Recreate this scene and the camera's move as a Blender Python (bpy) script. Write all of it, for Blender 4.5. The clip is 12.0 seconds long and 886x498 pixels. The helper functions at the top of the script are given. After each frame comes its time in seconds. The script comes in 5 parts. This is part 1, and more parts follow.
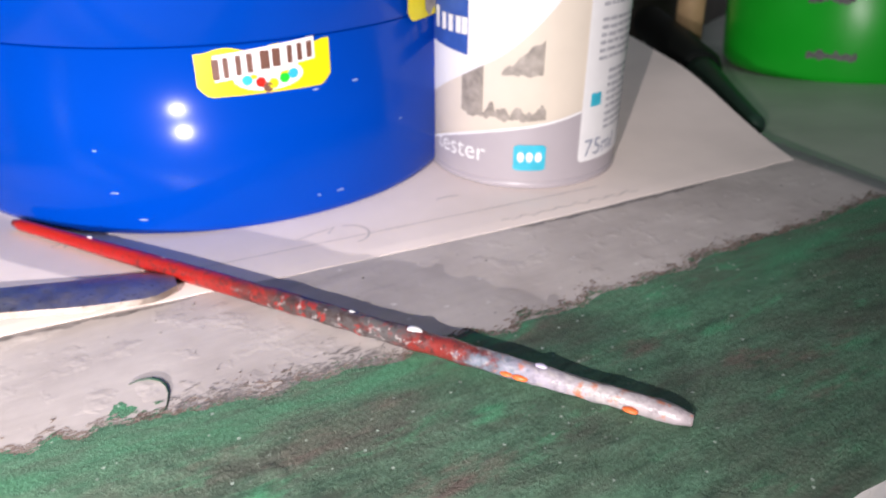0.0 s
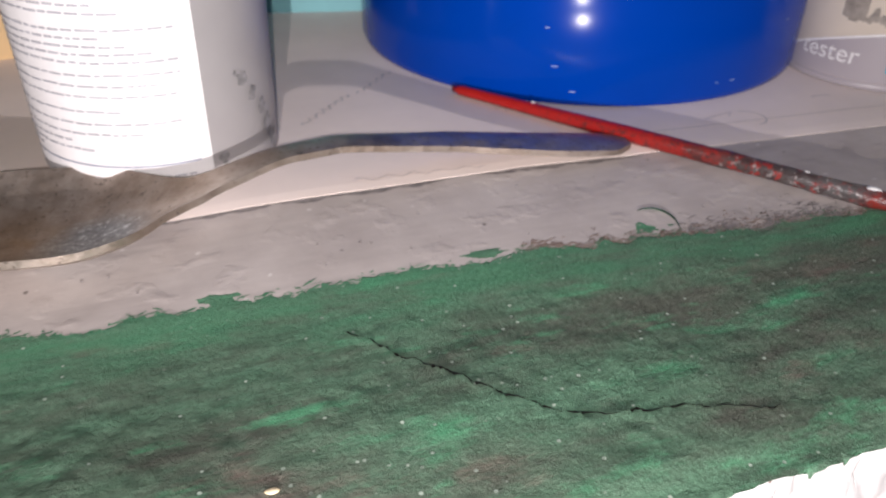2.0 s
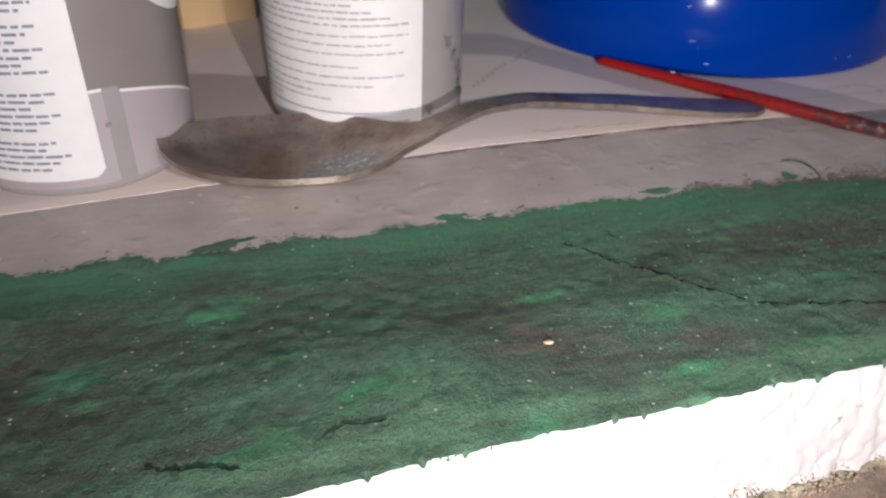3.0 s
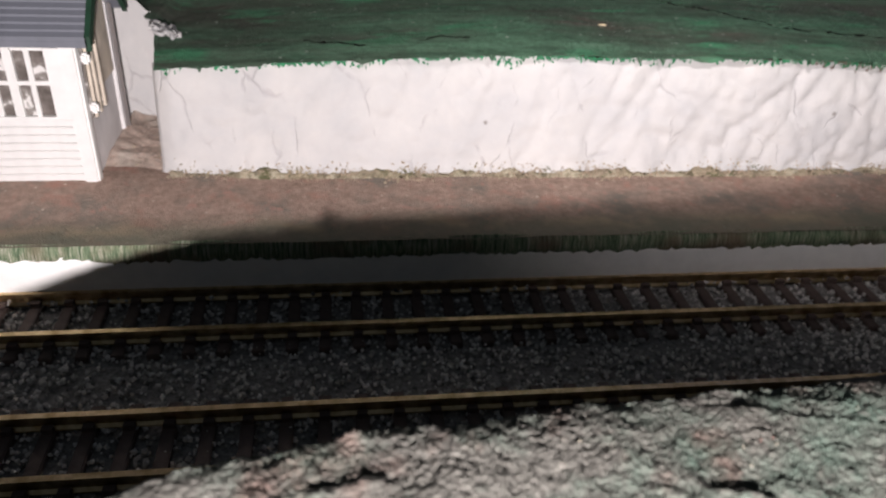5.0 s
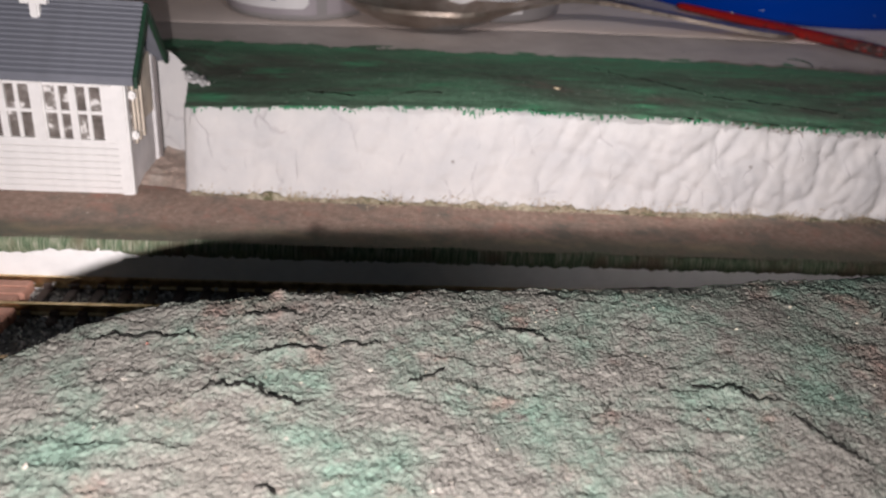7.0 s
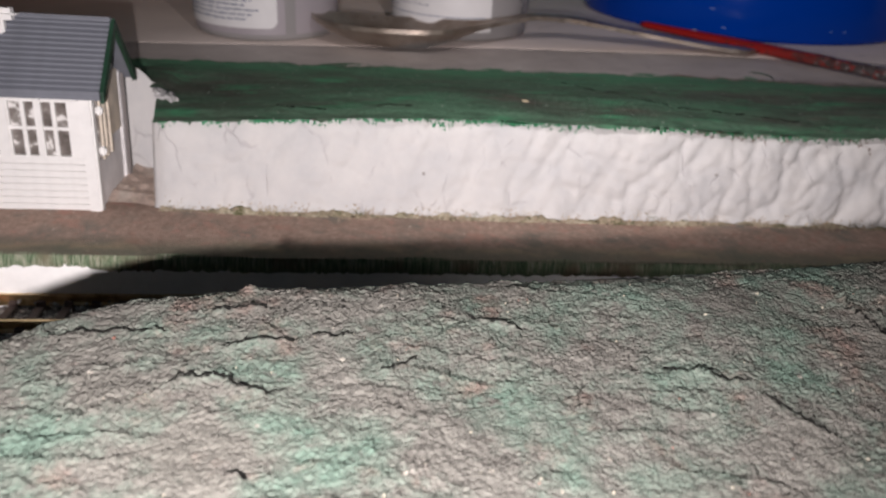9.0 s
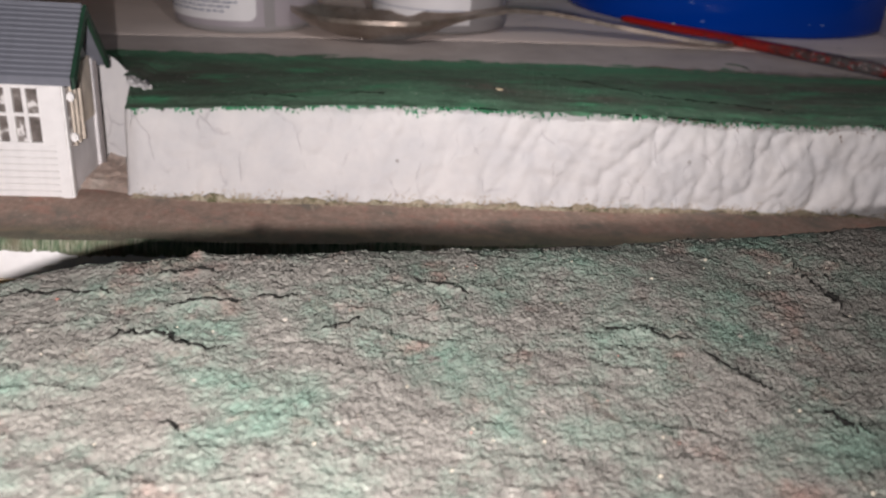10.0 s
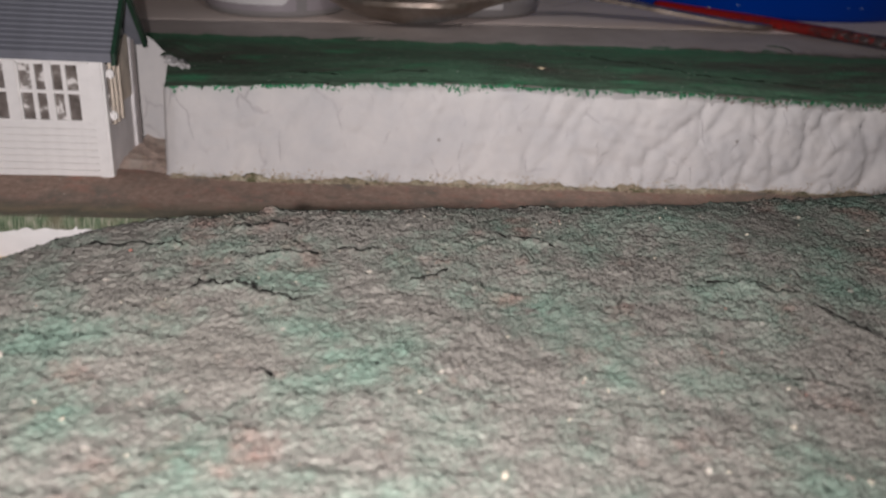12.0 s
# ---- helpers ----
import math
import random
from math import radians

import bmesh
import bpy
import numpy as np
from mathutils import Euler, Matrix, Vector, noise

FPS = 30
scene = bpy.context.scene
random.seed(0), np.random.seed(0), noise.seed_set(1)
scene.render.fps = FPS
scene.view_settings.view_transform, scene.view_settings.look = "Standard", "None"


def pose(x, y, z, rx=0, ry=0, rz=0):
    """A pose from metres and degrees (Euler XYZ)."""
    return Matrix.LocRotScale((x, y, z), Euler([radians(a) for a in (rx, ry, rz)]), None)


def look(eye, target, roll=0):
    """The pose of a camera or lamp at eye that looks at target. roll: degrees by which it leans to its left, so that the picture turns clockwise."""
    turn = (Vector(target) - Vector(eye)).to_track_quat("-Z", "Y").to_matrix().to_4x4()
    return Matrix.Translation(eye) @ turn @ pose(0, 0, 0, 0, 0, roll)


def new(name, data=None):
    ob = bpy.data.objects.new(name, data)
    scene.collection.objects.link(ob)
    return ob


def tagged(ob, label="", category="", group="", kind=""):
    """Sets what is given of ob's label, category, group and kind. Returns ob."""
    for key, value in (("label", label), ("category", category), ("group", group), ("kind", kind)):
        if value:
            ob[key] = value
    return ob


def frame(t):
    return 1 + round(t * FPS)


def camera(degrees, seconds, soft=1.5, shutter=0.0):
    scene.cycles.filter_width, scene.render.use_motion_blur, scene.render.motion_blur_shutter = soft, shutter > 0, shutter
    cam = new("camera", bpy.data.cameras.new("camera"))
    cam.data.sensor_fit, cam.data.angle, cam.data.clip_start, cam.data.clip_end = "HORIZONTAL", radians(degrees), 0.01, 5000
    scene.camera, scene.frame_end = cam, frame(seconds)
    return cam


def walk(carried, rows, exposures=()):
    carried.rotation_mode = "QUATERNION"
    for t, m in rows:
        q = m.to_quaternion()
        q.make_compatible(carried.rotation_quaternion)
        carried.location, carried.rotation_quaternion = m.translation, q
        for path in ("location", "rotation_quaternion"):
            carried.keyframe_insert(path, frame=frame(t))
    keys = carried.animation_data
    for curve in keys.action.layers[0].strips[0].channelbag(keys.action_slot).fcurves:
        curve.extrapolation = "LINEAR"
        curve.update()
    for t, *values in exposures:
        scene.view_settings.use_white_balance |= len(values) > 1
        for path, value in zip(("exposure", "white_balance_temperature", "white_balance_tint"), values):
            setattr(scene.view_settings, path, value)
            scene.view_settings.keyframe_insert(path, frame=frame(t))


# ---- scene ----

# A model railway scene on a workbench, in true metres (2 mm to the foot scale).
PATH = [
    (0.0, (0.1268, -0.0244, 0.0809), (0.5915, 0.7612, -0.3277), -0.40),
    (0.5, (0.1169, -0.0239, 0.0791), (0.5508, 0.7775, -0.3327), -0.47),
    (1.0, (0.0942, -0.0270, 0.0777), (0.4898, 0.7823, -0.3565), 0.84),
    (1.5, (0.0770, -0.0275, 0.0767), (0.4425, 0.7827, -0.3817), 1.53),
    (2.0, (0.0616, -0.0225, 0.0762), (0.3930, 0.7942, -0.3961), 0.95),
    (2.5, (0.0396, -0.0245, 0.0801), (0.3522, 0.7924, -0.4046), 1.52),
    (3.0, (0.0273, -0.0383, 0.0788), (0.3138, 0.7873, -0.4072), 1.34),
    (3.5, (0.0202, -0.0605, 0.0699), (0.2836, 0.7649, -0.4295), 1.78),
    (3.7, (0.0157, -0.0648, 0.0653), (0.2687, 0.7588, -0.4425), 2.27),
    (5.3, (0.0246, -0.0983, 0.0529), (0.1353, 0.7531, -0.4599), 3.39),
    (5.5, (0.0258, -0.1017, 0.0527), (0.1283, 0.7552, -0.4526), 3.55),
    (6.0, (0.0296, -0.1065, 0.0536), (0.1164, 0.7834, -0.3941), 3.81),
    (6.5, (0.0301, -0.1113, 0.0512), (0.1193, 0.7851, -0.3830), 4.26),
    (7.0, (0.0303, -0.1194, 0.0544), (0.1257, 0.7841, -0.3633), 4.31),
    (7.2, (0.0292, -0.1221, 0.0571), (0.1279, 0.7852, -0.3517), 4.43),
    (8.8, (0.0308, -0.1213, 0.0531), (0.1579, 0.7938, -0.3296), 4.09),
    (9.0, (0.0306, -0.1207, 0.0518), (0.1591, 0.7938, -0.3320), 4.03),
    (9.5, (0.0334, -0.1210, 0.0509), (0.1710, 0.7929, -0.3310), 4.12),
    (10.0, (0.0343, -0.1227, 0.0493), (0.1714, 0.7924, -0.3301), 4.07),
    (10.5, (0.0338, -0.1229, 0.0463), (0.1679, 0.7935, -0.3309), 3.99),
    (11.0, (0.0339, -0.1240, 0.0458), (0.1660, 0.7941, -0.3279), 3.87),
    (11.5, (0.0336, -0.1236, 0.0440), (0.1615, 0.7934, -0.3339), 3.78),
    (12.0, (0.0293, -0.1207, 0.0445), (0.1494, 0.7964, -0.3359), 3.62),
]
cam = camera(59.6, 12.0, soft=1.9)
cam.data.dof.use_dof, cam.data.dof.focus_distance = True, 0.078
cam.data.dof.aperture_fstop = cam.data.lens / 1000 / 0.00052
walk(cam, [(t, look(e, g, r)) for t, e, g, r in PATH],
     exposures=[(0.0, 2.55), (0.5, 2.4), (1.0, 2.05), (1.5, 1.6), (2.5, 1.25), (3.0, 0.82), (3.7, 0.25), (5.3, 0.15), (6.5, 0.0), (9.0, -0.1), (10.0, -0.15), (11.0, -0.3), (11.5, -0.85), (12.0, -0.72)])

# ---- light: two fixed lamps standing in for the one carried torch, and the dim room ----
world = bpy.data.worlds.new("room_light")
scene.world = world
world.use_nodes = True
world.node_tree.nodes["Background"].inputs[0].default_value = (0.84, 0.96, 1.12, 1)
world.node_tree.nodes["Background"].inputs[1].default_value = 0.028


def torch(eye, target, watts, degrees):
    """A fixed stand-in for the torch that is held a finger's width left of and under the lens."""
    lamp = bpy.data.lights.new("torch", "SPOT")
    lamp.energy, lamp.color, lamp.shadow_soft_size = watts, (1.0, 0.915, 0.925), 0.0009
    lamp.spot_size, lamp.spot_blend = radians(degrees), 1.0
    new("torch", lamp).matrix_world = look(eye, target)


torch((0.025, -0.128, 0.0464), (0.026, -0.02, 0.0), 1.08, 130)      # near where the shot ends, behind the embankment
torch((0.051, -0.068, 0.0900), (0.143, 0.160, 0.066), 0.40, 112)   # added second lamp for the start of the way, over the bank; both always lit


# ---- materials ----
def material(name, rough=0.6, metal=0.0, spec=0.5):
    m = bpy.data.materials.new(name)
    m.use_nodes = True
    b = m.node_tree.nodes["Principled BSDF"]
    b.inputs["Roughness"].default_value, b.inputs["Metallic"].default_value = rough, metal
    b.inputs["Specular IOR Level"].default_value = spec
    return m, m.node_tree, b


def node(nt, kind, **values):
    n = nt.nodes.new(kind)
    for k, v in values.items():
        n.inputs[k.replace("_", " ")].default_value = v
    return n


def coords(nt):
    return nt.nodes.new("ShaderNodeTexCoord").outputs["Object"]


def fbm(nt, scale, detail=5.0, rough=0.6, vec=None):
    n = node(nt, "ShaderNodeTexNoise", Scale=scale, Detail=detail, Roughness=rough)
    nt.links.new(vec or coords(nt), n.inputs["Vector"])
    return n.outputs["Fac"]


def ramp(nt, fac, stops):
    r = nt.nodes.new("ShaderNodeValToRGB")
    els = r.color_ramp.elements
    while len(els) < len(stops):
        els.new(0.5)
    for e, (p, c) in zip(els, stops):
        e.position, e.color = p, (*c, 1) if len(c) == 3 else c
    nt.links.new(fac, r.inputs["Fac"])
    return r.outputs["Color"]


def grey(v):
    return (v, v, v)


def blend(nt, fac, a, b, mode="MIX"):
    m = nt.nodes.new("ShaderNodeMix")
    m.data_type, m.blend_type = "RGBA", mode
    for sock, v in ((m.inputs[0], fac), (m.inputs[6], a), (m.inputs[7], b)):
        if isinstance(v, (int, float)):
            sock.default_value = v
        elif isinstance(v, tuple):
            sock.default_value = (*v, 1)
        else:
            nt.links.new(v, sock)
    return m.outputs[2]


def jitter(nt, vec, amount, scale, detail=2.0):
    """The coordinates, shaken by a noise."""
    n = node(nt, "ShaderNodeTexNoise", Scale=scale, Detail=detail)
    nt.links.new(vec, n.inputs["Vector"])
    return blend(nt, amount, vec, n.outputs["Color"], "ADD")


def bump(nt, b, height, strength=0.5, distance=0.0005):
    n = node(nt, "ShaderNodeBump", Strength=strength, Distance=distance)
    nt.links.new(height, n.inputs["Height"])
    nt.links.new(n.outputs["Normal"], b.inputs["Normal"])


def plain(name, colour, rough=0.6, metal=0.0, vary=0.15, scale=300, relief=0.1, spec=0.5):
    """A painted or plastic surface with faint mottling."""
    m, nt, b = material(name, rough, metal, spec)
    f = fbm(nt, scale)
    lo = tuple(c * (1 - vary) for c in colour)
    hi = tuple(min(1, c * (1 + vary)) for c in colour)
    nt.links.new(ramp(nt, f, [(0.3, lo), (0.7, hi)]), b.inputs["Base Color"])
    if relief:
        bump(nt, b, f, relief, 0.0003)
    return m


def scenic(name, base, patches, speck, relief=0.8, grains=0, stretch=1.0, fleck=0.13, band=None):
    """Painted scatter: a base colour, patches as (scale, lo, hi, colour), and pale specks: grains, and on the bank
    painted glints.
    """
    m, nt, b = material(name, 0.92, 0.0, 0.15)
    vec = coords(nt)
    col = ramp(nt, fbm(nt, 900, 4, 0.7, vec), [(0.25, tuple(c * 0.65 for c in base)), (0.75, tuple(c * 1.3 for c in base))])
    for i, (scale, lo, hi, c) in enumerate(patches):
        mp = nt.nodes.new("ShaderNodeMapping")
        mp.inputs["Location"].default_value = (i * 3.7, i * 1.9, i * 5.3)
        mp.inputs["Scale"].default_value = (1 / stretch, 1.0, 1.0)
        nt.links.new(vec, mp.inputs["Vector"])
        f = fbm(nt, scale, 6, 0.65, mp.outputs["Vector"])
        col = blend(nt, ramp(nt, f, [(lo, grey(0.0)), (hi, grey(1.0))]), col, c)
    if band:
        # a later coat brushed along the rear edge, over the line y = start - slope * x, and long bristle marks
        slope, start, c = band
        sweep = nt.nodes.new("ShaderNodeMapping")
        sweep.inputs["Rotation"].default_value = (0, 0, math.atan(slope))
        nt.links.new(vec, sweep.inputs["Vector"])
        streak = nt.nodes.new("ShaderNodeMapping")
        streak.inputs["Scale"].default_value = (0.24, 1.0, 1.0)
        nt.links.new(sweep.outputs["Vector"], streak.inputs["Vector"])
        bristle = fbm(nt, 520, 4, 0.65, streak.outputs["Vector"])
        col = blend(nt, 1.0, col, ramp(nt, bristle, [(0.32, grey(0.76)), (0.52, grey(1.0)), (0.70, grey(1.2))]), "MULTIPLY")
        split = nt.nodes.new("ShaderNodeSeparateXYZ")
        nt.links.new(jitter(nt, sweep.outputs["Vector"], 0.007, 90.0, 4.0), split.inputs[0])
        reach = nt.nodes.new("ShaderNodeMapRange")
        edge = start * math.cos(math.atan(slope))
        reach.inputs["From Min"].default_value, reach.inputs["From Max"].default_value = edge - 0.010, edge - 0.001
        nt.links.new(split.outputs[1], reach.inputs["Value"])
        cover = blend(nt, 1.0, ramp(nt, reach.outputs[0], [(0.0, grey(0.0)), (1.0, grey(0.7))]), ramp(nt, fbm(nt, 190, 4, 0.65, streak.outputs["Vector"]), [(0.40, grey(0.1)), (0.60, grey(1.0))]), "MULTIPLY")
        col = blend(nt, cover, col, c)
    vor = node(nt, "ShaderNodeTexVoronoi", Scale=1300)
    nt.links.new(vec, vor.inputs["Vector"])
    pick = ramp(nt, vor.outputs["Color"], [(0.86, grey(0.0)), (0.90, grey(1.0))])
    pick = blend(nt, 1.0, pick, ramp(nt, vor.outputs["Distance"], [(fleck, grey(1.0)), (fleck * 1.7, grey(0.0))]), "MULTIPLY")
    col = blend(nt, pick, col, speck)
    nt.links.new(col, b.inputs["Base Color"])
    height = fbm(nt, 1500, 5, 0.75, vec)
    if grains:
        warp = jitter(nt, vec, 0.0005, 600.0, 4.0)
        cell = node(nt, "ShaderNodeTexVoronoi", Scale=grains)
        nt.links.new(warp, cell.inputs["Vector"])
        height = blend(nt, 0.25, ramp(nt, cell.outputs["Distance"], [(0.0, grey(1.0)), (0.8, grey(0.0))]), height)
        tone = ramp(nt, cell.outputs["Color"], [(0.1, grey(0.80)), (0.9, grey(1.0))])
        # short wrinkles where the skin of paint has shrunk; their shade is put into the tone
        wide = jitter(nt, vec, 0.0014, 520.0, 4.0)
        crease = nt.nodes.new("ShaderNodeTexVoronoi")
        crease.feature = "DISTANCE_TO_EDGE"
        crease.inputs["Scale"].default_value = grains * 0.40
        nt.links.new(wide, crease.inputs["Vector"])
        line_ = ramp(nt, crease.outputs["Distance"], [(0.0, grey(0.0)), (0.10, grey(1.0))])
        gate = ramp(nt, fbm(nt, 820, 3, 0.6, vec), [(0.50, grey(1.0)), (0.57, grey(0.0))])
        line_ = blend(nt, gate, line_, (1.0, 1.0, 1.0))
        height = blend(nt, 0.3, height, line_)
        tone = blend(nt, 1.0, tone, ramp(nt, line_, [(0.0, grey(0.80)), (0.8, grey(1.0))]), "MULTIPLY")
        tone = blend(nt, 1.0, tone, ramp(nt, fbm(nt, 2600, 3, 0.6, vec), [(0.36, grey(0.70)), (0.45, grey(1.0))]), "MULTIPLY")   # shade of small pits painted into the tone
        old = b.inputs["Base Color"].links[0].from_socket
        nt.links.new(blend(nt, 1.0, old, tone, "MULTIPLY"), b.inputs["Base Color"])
    bump(nt, b, height, relief, 0.0006)
    return m


M = {}
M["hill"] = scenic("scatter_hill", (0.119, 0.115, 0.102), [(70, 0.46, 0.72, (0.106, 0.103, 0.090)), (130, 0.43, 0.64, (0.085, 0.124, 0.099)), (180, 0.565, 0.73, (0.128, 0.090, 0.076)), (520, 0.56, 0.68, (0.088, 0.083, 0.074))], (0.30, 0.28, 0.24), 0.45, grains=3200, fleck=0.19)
# near-black colour that paints the shade inside the cracks
M["crack"] = plain("crack_shade_paint", (0.009, 0.009, 0.008), 0.95, vary=0.4, scale=900, spec=0.1)
# the pale specks here paint the glints on the bank's grit
M["bank"] = scenic("scatter_bank", (0.120, 0.235, 0.150), [(75, 0.41, 0.64, (0.114, 0.126, 0.099)), (150, 0.55, 0.68, (0.10, 0.33, 0.175)), (110, 0.60, 0.72, (0.185, 0.15, 0.125)), (420, 0.54, 0.72, (0.072, 0.125, 0.086))], (0.42, 0.50, 0.42), 0.75, stretch=2.8, fleck=0.23, band=(0.085, 0.0755, (0.090, 0.275, 0.150)))


def make_platform():
    """Brown earth paint, greener towards the track, with red specks and a straw-coloured streak along the edge."""
    m = scenic("platform_earth", (0.43, 0.31, 0.25), [(80, 0.50, 0.64, (0.26, 0.23, 0.195)), (140, 0.56, 0.68, (0.48, 0.28, 0.22)), (420, 0.58, 0.66, (0.47, 0.29, 0.235))], (0.66, 0.54, 0.44), fleck=0.22)
    nt = m.node_tree
    b = nt.nodes["Principled BSDF"]
    old = b.inputs["Base Color"].links[0].from_socket
    vec = coords(nt)
    sep = nt.nodes.new("ShaderNodeSeparateXYZ")
    nt.links.new(jitter(nt, vec, 0.006, 120.0, 5.0), sep.inputs[0])
    near = nt.nodes.new("ShaderNodeMath")
    near.operation = "MULTIPLY"
    near.inputs[1].default_value = 50.0
    nt.links.new(sep.outputs[1], near.inputs[0])
    col = blend(nt, ramp(nt, near.outputs[0], [(0.32, grey(0.75)), (0.55, grey(0.0))]), old, (0.155, 0.165, 0.12))
    streak = ramp(nt, near.outputs[0], [(0.24, grey(0.0)), (0.34, grey(0.4)), (0.46, grey(0.0))])
    streak = blend(nt, 1.0, streak, ramp(nt, fbm(nt, 90, 3, 0.6, vec), [(0.48, grey(0.0)), (0.60, grey(1.0))]), "MULTIPLY")
    nt.links.new(blend(nt, streak, col, (0.52, 0.40, 0.26)), b.inputs["Base Color"])
    return m


def make_fringe():
    """Upright scratches of green, dark and cream paint."""
    m, nt, b = material("painted_fringe", 0.85, 0.0, 0.3)
    vec = coords(nt)
    mp = nt.nodes.new("ShaderNodeMapping")
    mp.inputs["Scale"].default_value = (1.0, 0.1, 0.09)
    nt.links.new(vec, mp.inputs["Vector"])
    f = fbm(nt, 3300, 3, 0.7, mp.outputs["Vector"])
    col = ramp(nt, f, [(0.34, (0.06, 0.09, 0.05)), (0.46, (0.14, 0.20, 0.12)), (0.54, (0.24, 0.28, 0.18)), (0.68, (0.46, 0.45, 0.37))])
    col = blend(nt, ramp(nt, fbm(nt, 70, 4, 0.6, vec), [(0.52, grey(0.0)), (0.64, grey(0.8))]), col, (0.20, 0.14, 0.10))
    nt.links.new(col, b.inputs["Base Color"])
    bump(nt, b, f, 0.8, 0.0004)
    return m


def make_plaster():
    """White plaster paper with faint blue-grey stains and dark specks."""
    m, nt, b = material("white_plaster", 0.8)
    vec = coords(nt)
    f = fbm(nt, 120, 5, 0.6, vec)
    col = ramp(nt, f, [(0.3, (0.54, 0.535, 0.535)), (0.7, (0.65, 0.63, 0.61))])
    vor = node(nt, "ShaderNodeTexVoronoi", Scale=700.0)
    nt.links.new(vec, vor.inputs["Vector"])
    near = ramp(nt, vor.outputs["Distance"], [(0.22, grey(1.0)), (0.34, grey(0.0))])
    pick = blend(nt, 1.0, ramp(nt, vor.outputs["Color"], [(0.945, grey(0.0)), (0.955, grey(0.8))]), near, "MULTIPLY")
    col = blend(nt, pick, col, (0.22, 0.19, 0.17))
    # thin creases, darker in the colour and sunk in the bump
    mp = nt.nodes.new("ShaderNodeMapping")
    mp.inputs["Scale"].default_value = (1.0, 1.0, 0.45)
    mp.inputs["Rotation"].default_value = (0.0, 0.5, 0.0)
    nt.links.new(jitter(nt, vec, 0.006, 110.0, 4.0), mp.inputs["Vector"])
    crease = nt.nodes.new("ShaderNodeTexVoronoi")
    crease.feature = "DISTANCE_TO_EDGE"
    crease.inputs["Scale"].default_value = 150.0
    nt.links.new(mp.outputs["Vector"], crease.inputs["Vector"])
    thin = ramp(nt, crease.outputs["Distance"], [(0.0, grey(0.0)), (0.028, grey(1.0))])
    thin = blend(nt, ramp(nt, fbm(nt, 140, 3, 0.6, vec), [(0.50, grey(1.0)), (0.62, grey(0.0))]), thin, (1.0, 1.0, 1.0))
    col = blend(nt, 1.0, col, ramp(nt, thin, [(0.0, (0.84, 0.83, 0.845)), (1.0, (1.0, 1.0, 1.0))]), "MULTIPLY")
    nt.links.new(col, b.inputs["Base Color"])
    fold = nt.nodes.new("ShaderNodeTexVoronoi")
    fold.inputs["Scale"].default_value = 260.0
    nt.links.new(jitter(nt, vec, 0.004, 130.0, 3.0), fold.inputs["Vector"])
    bump(nt, b, blend(nt, 0.4, blend(nt, 0.35, fold.outputs["Distance"], fbm(nt, 420, 5, 0.6, vec)), thin), 0.4, 0.0010)
    return m


M["platform"], M["plaster"], M["fringe"] = make_platform(), make_plaster(), make_fringe()
M["white_paint"] = plain("white_paint", (0.85, 0.84, 0.82), 0.6, vary=0.05, scale=400, relief=0.2)


def make_grey_paint():
    """Matt grey emulsion, brushed along the strip, with dark dirt and pale flecks."""
    m, nt, b = material("grey_paint", 0.7, 0.0, 0.18)
    vec = coords(nt)
    mp = nt.nodes.new("ShaderNodeMapping")
    mp.inputs["Scale"].default_value = (0.16, 1.0, 1.0)
    nt.links.new(vec, mp.inputs["Vector"])
    strokes = fbm(nt, 620, 4, 0.6, mp.outputs["Vector"])
    col = ramp(nt, fbm(nt, 70, 5, 0.6, vec), [(0.3, (0.45, 0.40, 0.375)), (0.7, (0.60, 0.545, 0.51))])
    col = blend(nt, 1.0, col, ramp(nt, strokes, [(0.30, grey(0.95)), (0.60, grey(1.0))]), "MULTIPLY")
    soil = ramp(nt, fbm(nt, 95, 4, 0.65, mp.outputs["Vector"]), [(0.60, grey(0.0)), (0.74, grey(0.55))])
    col = blend(nt, soil, col, (0.30, 0.265, 0.25))
    vor = node(nt, "ShaderNodeTexVoronoi", Scale=420.0)
    nt.links.new(jitter(nt, vec, 0.001, 500.0), vor.inputs["Vector"])
    near = ramp(nt, vor.outputs["Distance"], [(0.10, grey(1.0)), (0.22, grey(0.0))])
    col = blend(nt, blend(nt, 1.0, near, ramp(nt, vor.outputs["Color"], [(0.80, grey(0.0)), (0.84, grey(0.8))]), "MULTIPLY"), col, (0.72, 0.68, 0.65))
    col = blend(nt, blend(nt, 1.0, near, ramp(nt, vor.outputs["Color"], [(0.10, grey(0.8)), (0.13, grey(0.0))]), "MULTIPLY"), col, (0.15, 0.13, 0.12))
    nt.links.new(col, b.inputs["Base Color"])
    swell = ramp(nt, fbm(nt, 210, 3, 0.5, vec), [(0.55, grey(0.0)), (0.75, grey(1.0))])
    bump(nt, b, blend(nt, 0.7, strokes, swell), 0.28, 0.0005)
    return m


M["grey_paint"] = make_grey_paint()
M["card"] = plain("cream_card", (0.90, 0.79, 0.72), 0.85, vary=0.05, scale=50, relief=0.1, spec=0.1)
M["pencil"] = plain("pencil", (0.54, 0.50, 0.48), 0.7)
M["blue"] = plain("blue_plastic", (0.0, 0.040, 0.325), 0.17, vary=0.06, scale=25, relief=0.03, spec=0.13)
M["yellow"] = plain("yellow_label", (0.66, 0.56, 0.003), 0.4, vary=0.04)
M["brown"] = plain("brown_print", (0.12, 0.05, 0.035), 0.5)
M["can_grey"] = plain("grey_plastic", (0.28, 0.27, 0.27), 0.38, vary=0.06, scale=60, relief=0.05)
